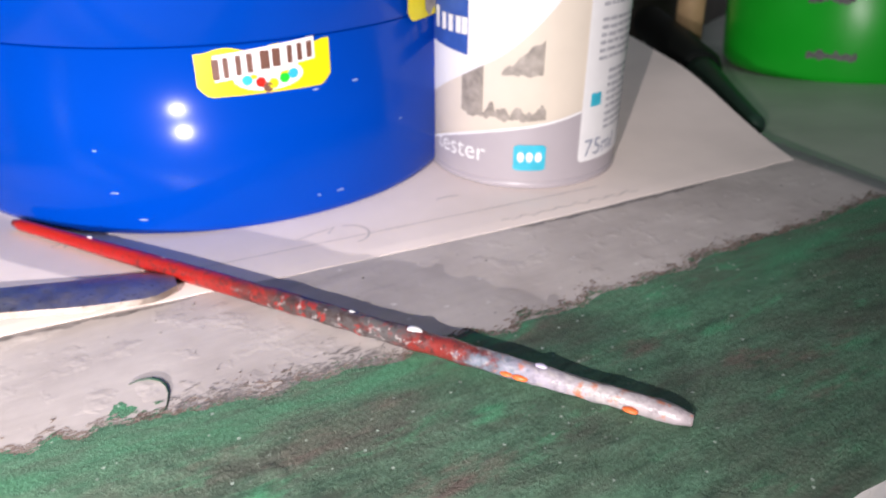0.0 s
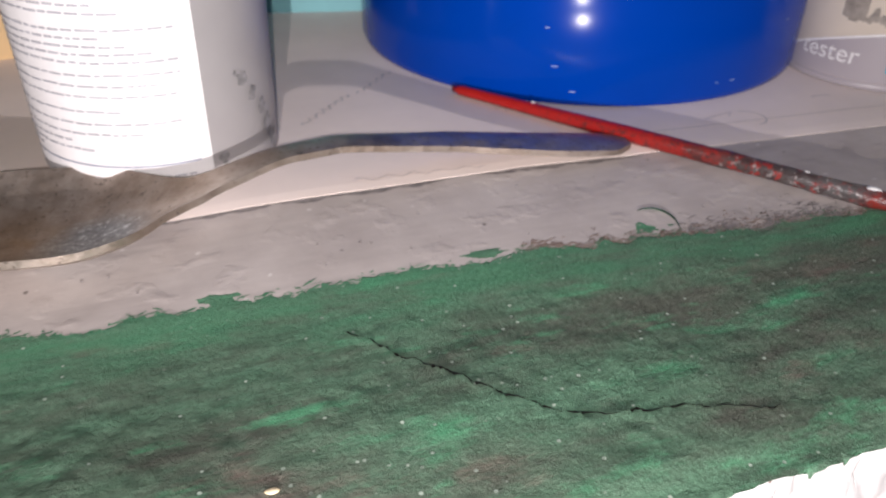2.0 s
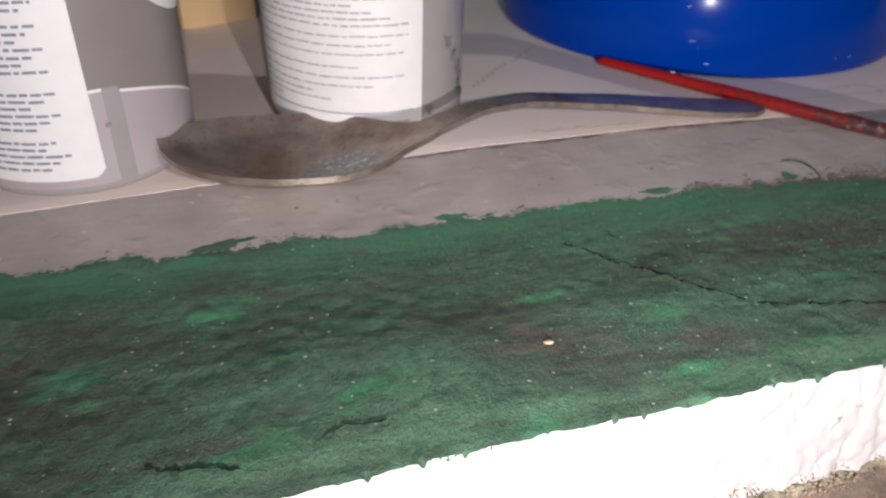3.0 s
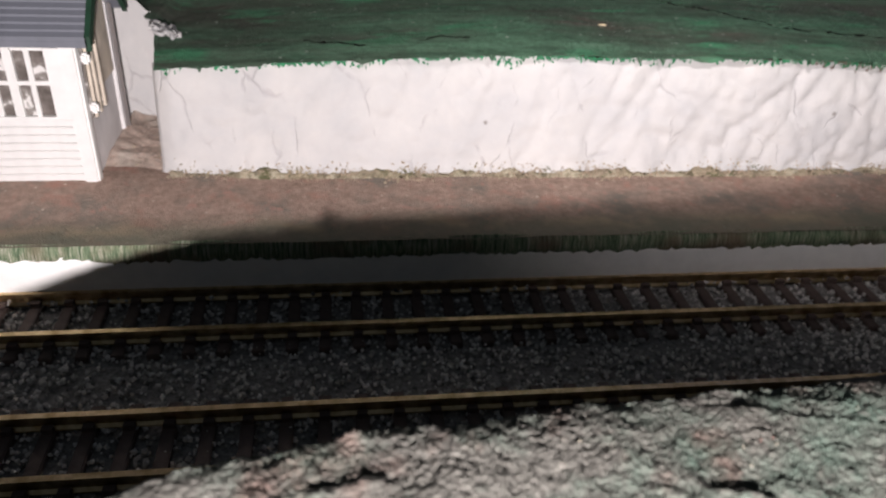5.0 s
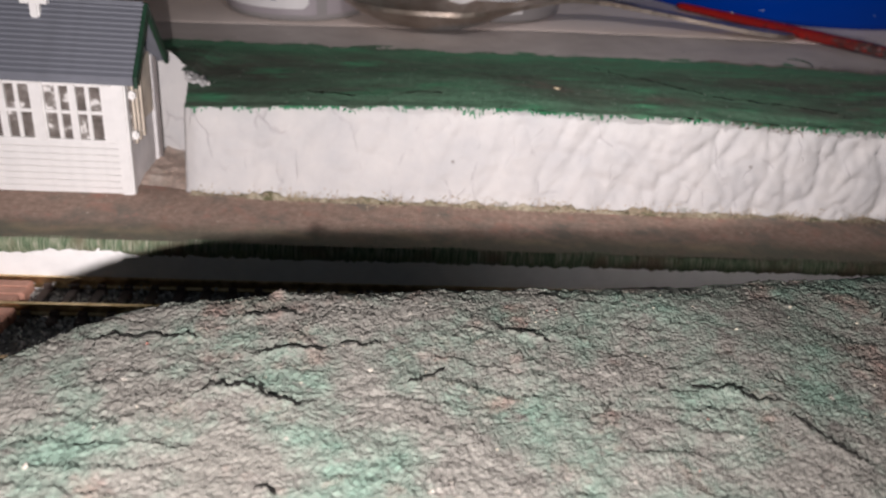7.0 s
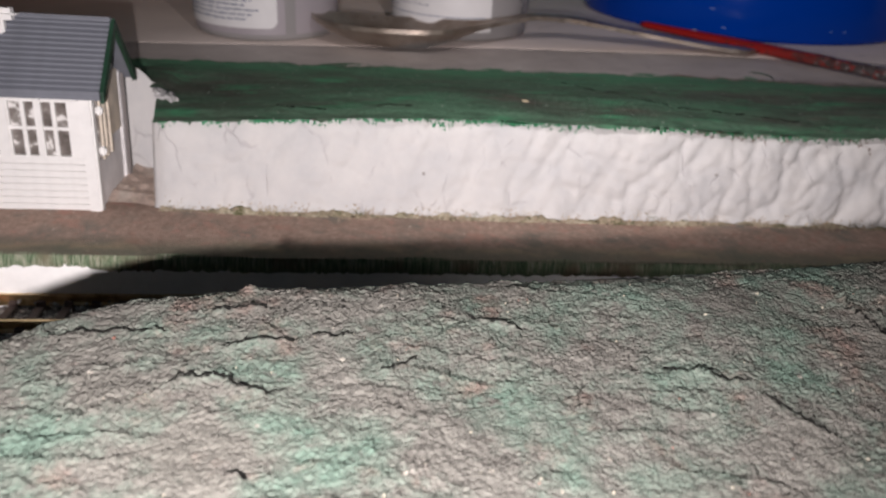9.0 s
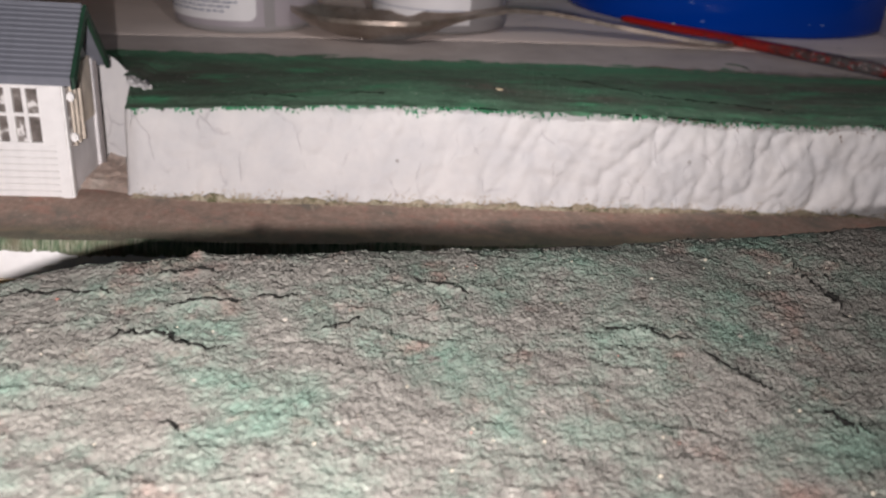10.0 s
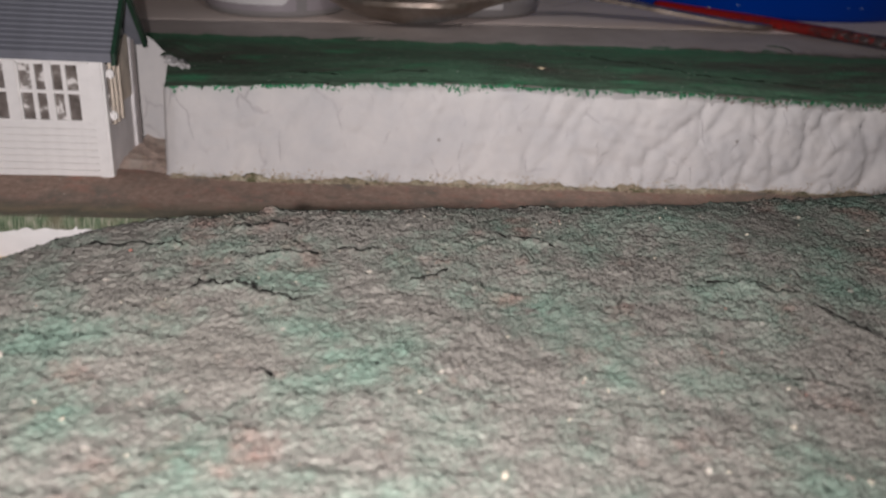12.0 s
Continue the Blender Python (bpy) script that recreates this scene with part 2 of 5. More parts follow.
M["can_dark"] = plain("taupe_print", (0.20, 0.18, 0.175), 0.38, vary=0.05, scale=60, relief=0.04)
M["can_lilac"] = plain("lilac_grey_print", (0.34, 0.31, 0.33), 0.38, vary=0.05, scale=60, relief=0.04)
M["cream_print"] = plain("cream_print", (0.60, 0.535, 0.45), 0.4, vary=0.05, scale=80, relief=0.03)
M["label"] = plain("white_label", (0.68, 0.67, 0.67), 0.5, vary=0.03, relief=0.05)
M["ink"] = plain("grey_ink", (0.22, 0.24, 0.31), 0.6)
M["ink_light"] = plain("pale_ink", (0.36, 0.36, 0.39), 0.6)
M["smudge"] = plain("dark_smudge", (0.185, 0.18, 0.18), 0.6, vary=0.4, scale=900)
M["brush_mark"] = plain("taupe_brush_mark", (0.26, 0.23, 0.20), 0.5, vary=0.35, scale=500)
M["navy"] = plain("navy_print", (0.03, 0.08, 0.32), 0.4)
M["teal_print"] = plain("teal_print", (0.03, 0.36, 0.48), 0.4)
M["red_lacquer"] = plain("red_lacquer", (0.50, 0.02, 0.015), 0.25, vary=0.2, scale=250)
M["tub_green"] = plain("green_plastic", (0.015, 0.60, 0.03), 0.3, vary=0.08, scale=30)
M["black"] = plain("black_plastic", (0.010, 0.012, 0.010), 0.55, vary=0.3, spec=0.2)
M["teal_wall"] = plain("pale_teal_paint", (0.165, 0.40, 0.425), 0.6, vary=0.18, scale=30, relief=0.3)
M["ochre"] = plain("ochre_card", (0.80, 0.58, 0.32), 0.6, vary=0.08, scale=30)
M["bench"] = plain("grey_brown_bench", (0.58, 0.56, 0.49), 0.5, vary=0.15, scale=25)
M["wood"] = plain("brown_wood", (0.26, 0.13, 0.06), 0.55, vary=0.3, scale=60)
M["roof"] = plain("slate_grey_paint", (0.17, 0.18, 0.21), 0.6, vary=0.12, scale=200)
M["dark_green"] = plain("dark_green_paint", (0.015, 0.05, 0.028), 0.5, vary=0.3)
M["sleeper"] = plain("sleeper_brown", (0.12, 0.085, 0.075), 0.7, vary=0.25, scale=800)
M["orange"] = plain("orange_paint", (0.75, 0.16, 0.04), 0.4)
M["lilac"] = plain("lilac_paint", (0.50, 0.46, 0.60), 0.4)
M["pale_wood"] = plain("pale_wood", (0.50, 0.34, 0.18), 0.6, vary=0.25, scale=90)
M["bench_dark"] = plain("dull_brown_card", (0.16, 0.12, 0.10), 0.7, vary=0.2, scale=40)
M["gable"] = plain("pale_grey_gable_paint", (0.78, 0.76, 0.76), 0.7, vary=0.14, scale=140, relief=0.3)
M["weathered"] = plain("weathered_cream_paint", (0.72, 0.63, 0.52), 0.7, vary=0.3, scale=160, relief=0.4)
M["scatter"] = scenic("earth_scatter", (0.50, 0.40, 0.30), [(300, 0.5, 0.6, (0.55, 0.47, 0.33)), (300, 0.55, 0.65, (0.16, 0.17, 0.09))], (0.6, 0.55, 0.4))
M["ballast_bed"] = plain("ballast_bed", (0.27, 0.26, 0.25), 0.95, vary=0.5, scale=1500, relief=1.0)


def make_rail():
    m, nt, b = material("rail_metal", 0.35, 1.0)
    f = fbm(nt, 500)
    nt.links.new(ramp(nt, f, [(0.35, (0.45, 0.32, 0.16)), (0.65, (0.80, 0.63, 0.38))]), b.inputs["Base Color"])
    return m


def make_stone():
    m, nt, b = material("ballast_stone", 0.9)
    g = nt.nodes.new("ShaderNodeNewGeometry")
    nt.links.new(ramp(nt, g.outputs["Random Per Island"], [(0.0, (0.12, 0.115, 0.11)), (0.3, (0.50, 0.48, 0.46)), (1.0, (0.88, 0.85, 0.83))]), b.inputs["Base Color"])
    return m


def make_steel():
    """Tarnished steel, with a grey pitted patch in the bowl."""
    m, nt, b = material("tarnished_steel", 0.45, 0.9)
    vec = coords(nt)
    col = ramp(nt, fbm(nt, 90, 6, 0.65, vec), [(0.3, (0.26, 0.20, 0.155)), (0.5, (0.40, 0.335, 0.285)), (0.75, (0.56, 0.50, 0.455))])
    dots = fbm(nt, 1100, 3, 0.6, vec)
    col = blend(nt, ramp(nt, dots, [(0.60, grey(0.0)), (0.68, grey(0.7))]), col, (0.16, 0.13, 0.11))
    away = nt.nodes.new("ShaderNodeVectorMath")
    away.operation = "DISTANCE"
    away.inputs[1].default_value = (0.0535, 0.0895, 0.0215)
    nt.links.new(jitter(nt, vec, 0.003, 260.0, 4.0), away.inputs[0])
    near = nt.nodes.new("ShaderNodeMath")
    near.operation = "MULTIPLY"
    near.inputs[1].default_value = 60.0
    nt.links.new(away.outputs["Value"], near.inputs[0])
    patch = ramp(nt, near.outputs[0], [(0.38, grey(0.85)), (0.62, grey(0.0))])
    pits = fbm(nt, 1000, 4, 0.7, vec)
    col = blend(nt, patch, col, ramp(nt, pits, [(0.38, (0.22, 0.23, 0.235)), (0.56, (0.36, 0.38, 0.39)), (0.66, (0.75, 0.78, 0.80))]))
    nt.links.new(col, b.inputs["Base Color"])
    nt.links.new(ramp(nt, fbm(nt, 400, 5, 0.6, vec), [(0.3, grey(0.36)), (0.7, grey(0.60))]), b.inputs["Roughness"])
    bump(nt, b, blend(nt, patch, dots, pits), 0.25, 0.0003)
    return m


def make_stick():
    """Red lacquer, worn and splashed with paint towards the tip (along local x)."""
    m, nt, b = material("paint_splashed_red", 0.32)
    vec = coords(nt)
    sep = nt.nodes.new("ShaderNodeSeparateXYZ")
    nt.links.new(vec, sep.inputs[0])

    def sums(op, a, k, c=None):
        n = nt.nodes.new("ShaderNodeMath")
        n.operation = op
        nt.links.new(a, n.inputs[0])
        if isinstance(k, float):
            n.inputs[1].default_value = k
        else:
            nt.links.new(k, n.inputs[1])
        if c is not None:
            n.inputs[2].default_value = c
        return n.outputs[0]

    f = fbm(nt, 330, 5, 0.65, vec)
    along = sums("ADD", sums("MULTIPLY", sep.outputs[0], 8.05), sums("MULTIPLY_ADD", f, 0.22, -0.11))
    col = ramp(nt, along, [(0.0, (0.32, 0.009, 0.007)), (0.36, (0.27, 0.010, 0.008)), (0.45, (0.14, 0.018, 0.015)), (0.53, (0.05, 0.036, 0.034)), (0.655, (0.085, 0.08, 0.08)),
                              (0.69, (0.20, 0.022, 0.018)), (0.755, (0.17, 0.028, 0.025)), (0.785, (0.14, 0.17, 0.21)), (0.83, (0.30, 0.27, 0.33)), (0.89, (0.42, 0.39, 0.39)), (1.0, (0.36, 0.31, 0.33))])
    worn = ramp(nt, along, [(0.26, grey(0.0)), (0.46, grey(0.8)), (0.60, grey(0.8)), (0.66, grey(0.0))])
    dabs = ramp(nt, fbm(nt, 620, 3, 0.6, vec), [(0.53, grey(0.0)), (0.60, grey(1.0))])
    col = blend(nt, blend(nt, 1.0, worn, dabs, "MULTIPLY"), col, (0.24, 0.018, 0.014))
    grime = ramp(nt, fbm(nt, 560, 5, 0.7, vec), [(0.50, grey(0.0)), (0.60, grey(0.75))])
    col = blend(nt, blend(nt, 1.0, ramp(nt, along, [(0.10, grey(0.0)), (0.30, grey(1.0)), (0.72, grey(1.0)), (0.80, grey(0.3))]), grime, "MULTIPLY"), col, (0.035, 0.018, 0.018))
    pale = ramp(nt, fbm(nt, 900, 3, 0.6, vec), [(0.60, grey(0.0)), (0.66, grey(0.9))])
    col = blend(nt, blend(nt, 1.0, ramp(nt, along, [(0.40, grey(0.0)), (0.55, grey(0.6))]), pale, "MULTIPLY"), col, (0.36, 0.33, 0.32))
    tip = ramp(nt, along, [(0.76, grey(0.0)), (0.83, grey(1.0))])
    warm = ramp(nt, fbm(nt, 480, 4, 0.6, vec), [(0.58, grey(0.0)), (0.68, grey(0.85))])
    col = blend(nt, blend(nt, 1.0, tip, warm, "MULTIPLY"), col, (0.46, 0.14, 0.06))
    dirt = ramp(nt, fbm(nt, 760, 4, 0.7, vec), [(0.57, grey(0.0)), (0.66, grey(0.6))])
    col = blend(nt, blend(nt, 1.0, tip, dirt, "MULTIPLY"), col, (0.16, 0.13, 0.15))
    nt.links.new(col, b.inputs["Base Color"])
    bump(nt, b, f, 0.6, 0.0006)
    return m


def make_pane():
    """Dark glazing smeared with white paint."""
    m, nt, b = material("smeared_window", 0.3)
    f = fbm(nt, 400, 4, 0.6)
    nt.links.new(ramp(nt, f, [(0.30, (0.10, 0.085, 0.075)), (0.52, (0.21, 0.185, 0.17)), (0.59, (0.32, 0.30, 0.28)), (0.62, (0.75, 0.73, 0.71))]), b.inputs["Base Color"])
    return m


M["rail"], M["stone"], M["steel"], M["stick"], M["pane"] = make_rail(), make_stone(), make_steel(), make_stick(), make_pane()


# ---- mesh helpers ----
def mesh_of(name, bm, mat, smooth=True):
    me = bpy.data.meshes.new(name)
    bm.normal_update()
    bm.to_mesh(me)
    bm.free()
    me.materials.append(mat)
    if smooth:
        me.polygons.foreach_set("use_smooth", [True] * len(me.polygons))
    return me


def part(name, bm, mat, parent=None, label="", smooth=True):
    ob = new(name, mesh_of(name, bm, mat, smooth))
    if parent:
        ob.parent = parent
    if label:
        ob["label"] = label
    return ob


def thing(name, label, category, at=(0, 0, 0), rz=0.0, group="", kind=""):
    ob = new(name)
    ob.empty_display_size = 0.01
    ob.matrix_world = at if isinstance(at, Matrix) else pose(*at, 0, 0, rz)
    return tagged(ob, label, category, group, kind)


def box(bm, x0, x1, y0, y1, z0, z1, bevel=0.0):
    made = bmesh.ops.create_cube(bm, size=1.0)["verts"]
    for v in made:
        v.co = Vector(((x0 + x1) / 2 + v.co.x * (x1 - x0), (y0 + y1) / 2 + v.co.y * (y1 - y0), (z0 + z1) / 2 + v.co.z * (z1 - z0)))
    if bevel:
        es = list({e for v in made for e in v.link_edges})
        bmesh.ops.bevel(bm, geom=es, offset=bevel, segments=2, affect="EDGES")
    return bm


def solid_box(*a, bevel=0.0):
    return box(bmesh.new(), *a, bevel=bevel)


def grid(xs, ys, f):
    """A sheet over the lines xs, ys with its points at f(x, y)."""
    bm = bmesh.new()
    rows = [[bm.verts.new(f(x, y)) for x in xs] for y in ys]
    for j in range(len(ys) - 1):
        for i in range(len(xs) - 1):
            bm.faces.new((rows[j][i], rows[j][i + 1], rows[j + 1][i + 1], rows[j + 1][i]))
    return bm


def span(a, b, step):
    n = max(1, round((b - a) / step))
    return [a + (b - a) * i / n for i in range(n + 1)]


def lathe(profile, segs=96):
    """A surface of revolution about z from (radius, z) pairs."""
    bm = bmesh.new()
    rings = []
    for r, z in profile:
        if r < 1e-6:
            rings.append([bm.verts.new((0, 0, z))])
        else:
            rings.append([bm.verts.new((r * math.cos(2 * math.pi * i / segs), r * math.sin(2 * math.pi * i / segs), z)) for i in range(segs)])
    for a, b in zip(rings, rings[1:]):
        for i in range(segs):
            j = (i + 1) % segs
            if len(a) == 1:
                bm.faces.new((a[0], b[j], b[i]))
            elif len(b) == 1:
                bm.faces.new((a[i], a[j], b[0]))
            else:
                bm.faces.new((a[i], a[j], b[j], b[i]))
    bmesh.ops.recalc_face_normals(bm, faces=bm.faces)
    return bm


def fractal(x, y, z, octaves=4):
    return noise.fractal((x, y, z), 0.9, 2.1, octaves)


def line(points, x):
    """Height of a broken line at x."""
    if x <= points[0][0]:
        return points[0][1]
    for (a, p), (b, q) in zip(points, points[1:]):
        if x <= b:
            return p + (q - p) * (x - a) / (b - a)
    return points[-1][1]


def smooth01(v):
    v = min(1.0, max(0.0, v))
    return v * v * (3 - 2 * v)


# ---- the layout's lie of the land ----
GREY_EDGE = [(-0.30, 0.077), (-0.003, 0.0752), (0.04, 0.0723), (0.0754, 0.0701), (0.119, 0.0678), (0.1525, 0.0614), (0.198, 0.0582), (0.283, 0.0588), (0.6, 0.059)]
CARD_EDGE = [(-0.30, 0.0930), (-0.017, 0.0945), (0.0755, 0.0966), (0.121, 0.0945), (0.173, 0.0888), (0.22, 0.0848), (0.284, 0.0818), (0.6, 0.070)]
WALL_TOP = [(-0.01, 0.0155), (0.0, 0.0159), (0.018, 0.0169), (0.038, 0.0180), (0.057, 0.0186), (0.071, 0.0181), (0.094, 0.0184), (0.108, 0.0179), (0.127, 0.0175), (0.143, 0.0184), (0.20, 0.0200), (0.6, 0.021)]


LEAN_X, LEAN_Y = 0.0268, 0.0680   # slopes of the propped shelf


def shelf_z(x, y):
    return 0.0131 + LEAN_X * min(x, 0.45) + LEAN_Y * y


def on_shelf(x, y, lift=0.0):
    """The pose of a thing that stands square on the propped shelf."""
    return pose(x, y, shelf_z(x, y) + lift - 0.0002, math.degrees(math.atan(LEAN_Y)), -math.degrees(math.atan(LEAN_X)), 0)


def grey_z(x, y):
    """The painted strip, rolled off under the bank."""
    return shelf_z(x, y) - 0.0001 - 0.004 * smooth01((line(GREY_EDGE, x) - 0.0075 - y) / 0.003)


def platform_z(y, x=0.1):
    return 0.05 * min(0.0, y - 0.020) + 0.0007 * smooth01((-0.003 - x) / 0.007) * smooth01((y - 0.006) / 0.008)


def wall_y(x):
    return 0.0206 - 0.012 * max(0.0, x) - 0.008 * smooth01((x - 0.135) / 0.06)


# ---- ground: ballast bed under the tracks ----
floor = part("ground", solid_box(-0.45, 0.75, -0.45, 0.0006, -0.06, -0.0106), M["ballast_bed"], smooth=False)
tagged(floor, "grey granular ballast bed glued on the baseboard", "ballast bed", kind="structure")
slab = part("baseboard", solid_box(-0.45, 0.75, 0.0006, 0.9, -0.06, -0.012), M["wood"], smooth=False)
tagged(slab, "wooden baseboard under the model layout", "baseboard", kind="structure")


def build_stones():
    rng = random.Random(4)
    bm = bmesh.new()
    for i in range(14500):
        x = rng.uniform(-0.05, 0.13)
        y = rng.uniform(-0.048, 0.0008)
        r = rng.uniform(0.00020, 0.00044)
        z = -0.0104 + r * rng.uniform(0.2, 1.0)
        if -0.0006 < y:
            z += rng.uniform(0.0, 0.0009)
        q = Euler((rng.uniform(0, 6), rng.uniform(0, 6), rng.uniform(0, 6))).to_matrix()
        s = (r * rng.uniform(0.7, 1.3), r * rng.uniform(0.7, 1.3), r * rng.uniform(0.7, 1.2))
        vs = []
        for d in ((1, 0, 0), (-1, 0, 0), (0, 1, 0), (0, -1, 0), (0, 0, 1), (0, 0, -1)):
            vs.append(bm.verts.new(Vector((x, y, z)) + q @ Vector((d[0] * s[0], d[1] * s[1], d[2] * s[2]))))
        for a, b, c in ((0, 2, 4), (2, 1, 4), (1, 3, 4), (3, 0, 4), (2, 0, 5), (1, 2, 5), (3, 1, 5), (0, 3, 5)):
            bm.faces.new((vs[a], vs[b], vs[c]))
    return bm


tagged(part("ballast", build_stones(), M["stone"], smooth=False), "loose grey and pale granite ballast chips between the rails", "ballast", kind="stuff")


def rail_mesh(name):
    prof = [(-0.00055, 0), (0.00055, 0), (0.00055, 0.0002), (0.00018, 0.0005), (0.00018, 0.0012), (0.0004, 0.0014), (0.0004, 0.0019), (-0.0004, 0.0019), (-0.0004, 0.0014), (-0.00018, 0.0012), (-0.00018, 0.0005), (-0.00055, 0.0002)]
    bm = bmesh.new()
    xs = span(-0.40, 0.70, 0.1)
    rings = [[bm.verts.new((x, y, z)) for y, z in prof] for x in xs]
    for a, b in zip(rings, rings[1:]):
        for i in range(len(prof)):
            j = (i + 1) % len(prof)
            bm.faces.new((a[i], b[i], b[j], a[j]))
    bmesh.ops.recalc_face_normals(bm, faces=bm.faces)
    return mesh_of(name, bm, M["rail"], False)


RAIL = rail_mesh("rail")


def sleeper_mesh():
    bm = bmesh.new()
    box(bm, -0.0008, 0.0008, -0.0078, 0.0078, -0.0011, 0.0, bevel=0.00015)
    for y in (-0.0046, 0.0046):
        for d in (-0.00085, 0.00085):
            box(bm, -0.0006, 0.0006, y + d - 0.0004, y + d + 0.0004, 0.0, 0.0007)
    return mesh_of("sleeper", bm, M["sleeper"], False)


SLEEPER = sleeper_mesh()


def build_track(y, label):
    t = thing("railway_track", label, "railway track", (0, y, -0.0103), group="model railway tracks")
    for d in (-0.0046, 0.0046):
        r = new("rail", RAIL)
        r.parent, r.location = t, (0, d, 0.0004)
    for i in range(100):
        s = new("sleeper", SLEEPER)
        s.parent, s.location = t, (-0.10 + i * 0.0043, 0, 0.0006)
    return t


build_track(-0.0046, "model track with brass rails on brown sleepers beside the platform")
build_track(-0.0290, "model track with brass rails, half hidden behind the embankment")


# ---- platform ----
def platform_top(x, y):
    e = 0.0003 * fractal(x * 60, y * 90, 2.0)
    return (x, y, platform_z(y, x) + e)


platform = part("platform", grid(span(-0.40, 0.0, 0.002) + span(0.001, 0.16, 0.0016) + span(0.17, 0.6, 0.01), span(0.0, 0.06, 0.0015), platform_top), M["platform"])
tagged(platform, "brown and grey painted earth platform along the track", "platform", kind="structure")
bm = bmesh.new()
xs = span(-0.10, 0.20, 0.0006) + span(0.21, 0.6, 0.02)
rows = []
rng = random.Random(8)
for z, y in ((-0.0009, 0.0006), (-0.0014, 0.0), (-0.0028, -0.0003), (-0.0037, 0.0002)):
    rows.append([bm.verts.new((x, y + rng.uniform(-0.00018, 0.00018), z + 0.0002 * fractal(x * 80, z, 0) + (rng.uniform(-0.0003, 0.0002) if z < -0.0035 else 0))) for x in xs])
for a, b in zip(rows, rows[1:]):
    for i in range(len(xs) - 1):
        bm.faces.new((b[i], b[i + 1], a[i + 1], a[i]))
part("edge_fringe", bm, M["fringe"], platform, "scratched green and cream painted fringe")
bm = bmesh.new()
xs = span(-0.10, 0.20, 0.001) + span(0.21, 0.6, 0.02)
rows = []
for z, y in ((-0.0029, 0.0030), (-0.0031, 0.0004), (-0.0039, 0.0001), (-0.0112, 0.0003)):
    rows.append([bm.verts.new((x, y + 0.00012 * fractal(x * 150, z * 200, 1), z + 0.00025 * fractal(x * 90, 3, z))) for x in xs])
for a, b in zip(rows, rows[1:]):
    for i in range(len(xs) - 1):
        bm.faces.new((b[i], b[i + 1], a[i + 1], a[i]))
part("edge_wall", bm, M["white_paint"], platform, "white painted platform face")


# ---- white retaining wall, crumpled plaster ----
def crumple(u, v):
    """Folds of plaster-soaked paper, sharper and deeper along the wall."""
    k = 0.34 + 0.42 * smooth01((u - 0.045) / 0.07)
    w = 0.0
    for i, (a, b, c, amp) in enumerate(((95, -60, 30, 0.0010), (150, -20, 100, 0.0007), (60, 60, 190, 0.0005), (260, -150, 80, 0.0005), (420, 120, 260, 0.0003))):
        f = abs(noise.noise((u * a + v * b, v * c + u * 20, 1.3 + 5 * i)))
        w += amp * k * max(0.0, 1 - f * 4.2) ** 1.5
    w += 0.0010 * k * noise.noise((u * 60 - v * 40, v * 30, 3.0))
    return w - 0.0004 * k + 0.0003 * fractal(u * 140, v * 140, 7.0, 4) + 0.00016 * fractal(u * 500, v * 500, 3.0, 3)


def build_wall():
    bm = bmesh.new()
    us = span(0.0, 0.18, 0.0006) + span(0.185, 0.6, 0.006)
    vs = span(0.0, 1.0, 0.03)
    rows = []
    for v in vs:
        row = []
        for u in us:
            top = line(WALL_TOP, u) + 0.0006 * fractal(u * 130, 5.0, 0.0)
            z = -0.001 + (top + 0.001) * v
            edge = min(1.0, u / 0.004)
            y = wall_y(u) - 0.0010 + 0.0026 * v + crumple(u, z) * edge - 0.0008 * (1 - smooth01(v / 0.12)) + 0.0004 * smooth01((v - 0.86) / 0.14)
            row.append(bm.verts.new((u - 0.0035 - 0.0009 * (1 - smooth01(u / 0.012)), y + 0.0014 * (1 - edge) ** 2, z)))
        rows.append(row)
    # the return at the end, towards the back
    back = []
    for v, row in zip(vs, rows):
        z = row[0].co.z
        r = []
        for s in span(0.08, 1.0, 0.08):
            r.append(bm.verts.new((row[0].co.x + 0.0012 * s + 0.0004 * fractal(s * 6, z * 100, 4), row[0].co.y + 0.0215 * s, z)))
        back.append(list(reversed(r)) + row)
    for a, b in zip(back, back[1:]):
        for i in range(len(a) - 1):
            bm.faces.new((a[i], a[i + 1], b[i + 1], b[i]))
    return bm


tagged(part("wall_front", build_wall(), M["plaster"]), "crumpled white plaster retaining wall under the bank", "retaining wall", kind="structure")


REAR_TOP = [(-0.30, 0.0225), (-0.0135, 0.0228), (-0.0107, 0.0215), (-0.0081, 0.0192), (-0.003, 0.0180)]


def build_rear_wall():
    xs, zs = span(-0.30, -0.016, 0.003) + span(-0.0155, -0.0068, 0.0004), span(0.0, 1.0, 0.05)
    return grid(xs, zs, lambda x, v: (x, 0.0415 + 0.0005 * fractal(x * 150, v * 2, 3) + 0.001 * v, -0.001 + v * (0.001 + line(REAR_TOP, x) + 0.0007 * fractal(x * 260, 9, 0))))


tagged(part("wall_rear", build_rear_wall(), M["plaster"]), "white plaster wall with a ragged top behind the signal box", "retaining wall", kind="structure")


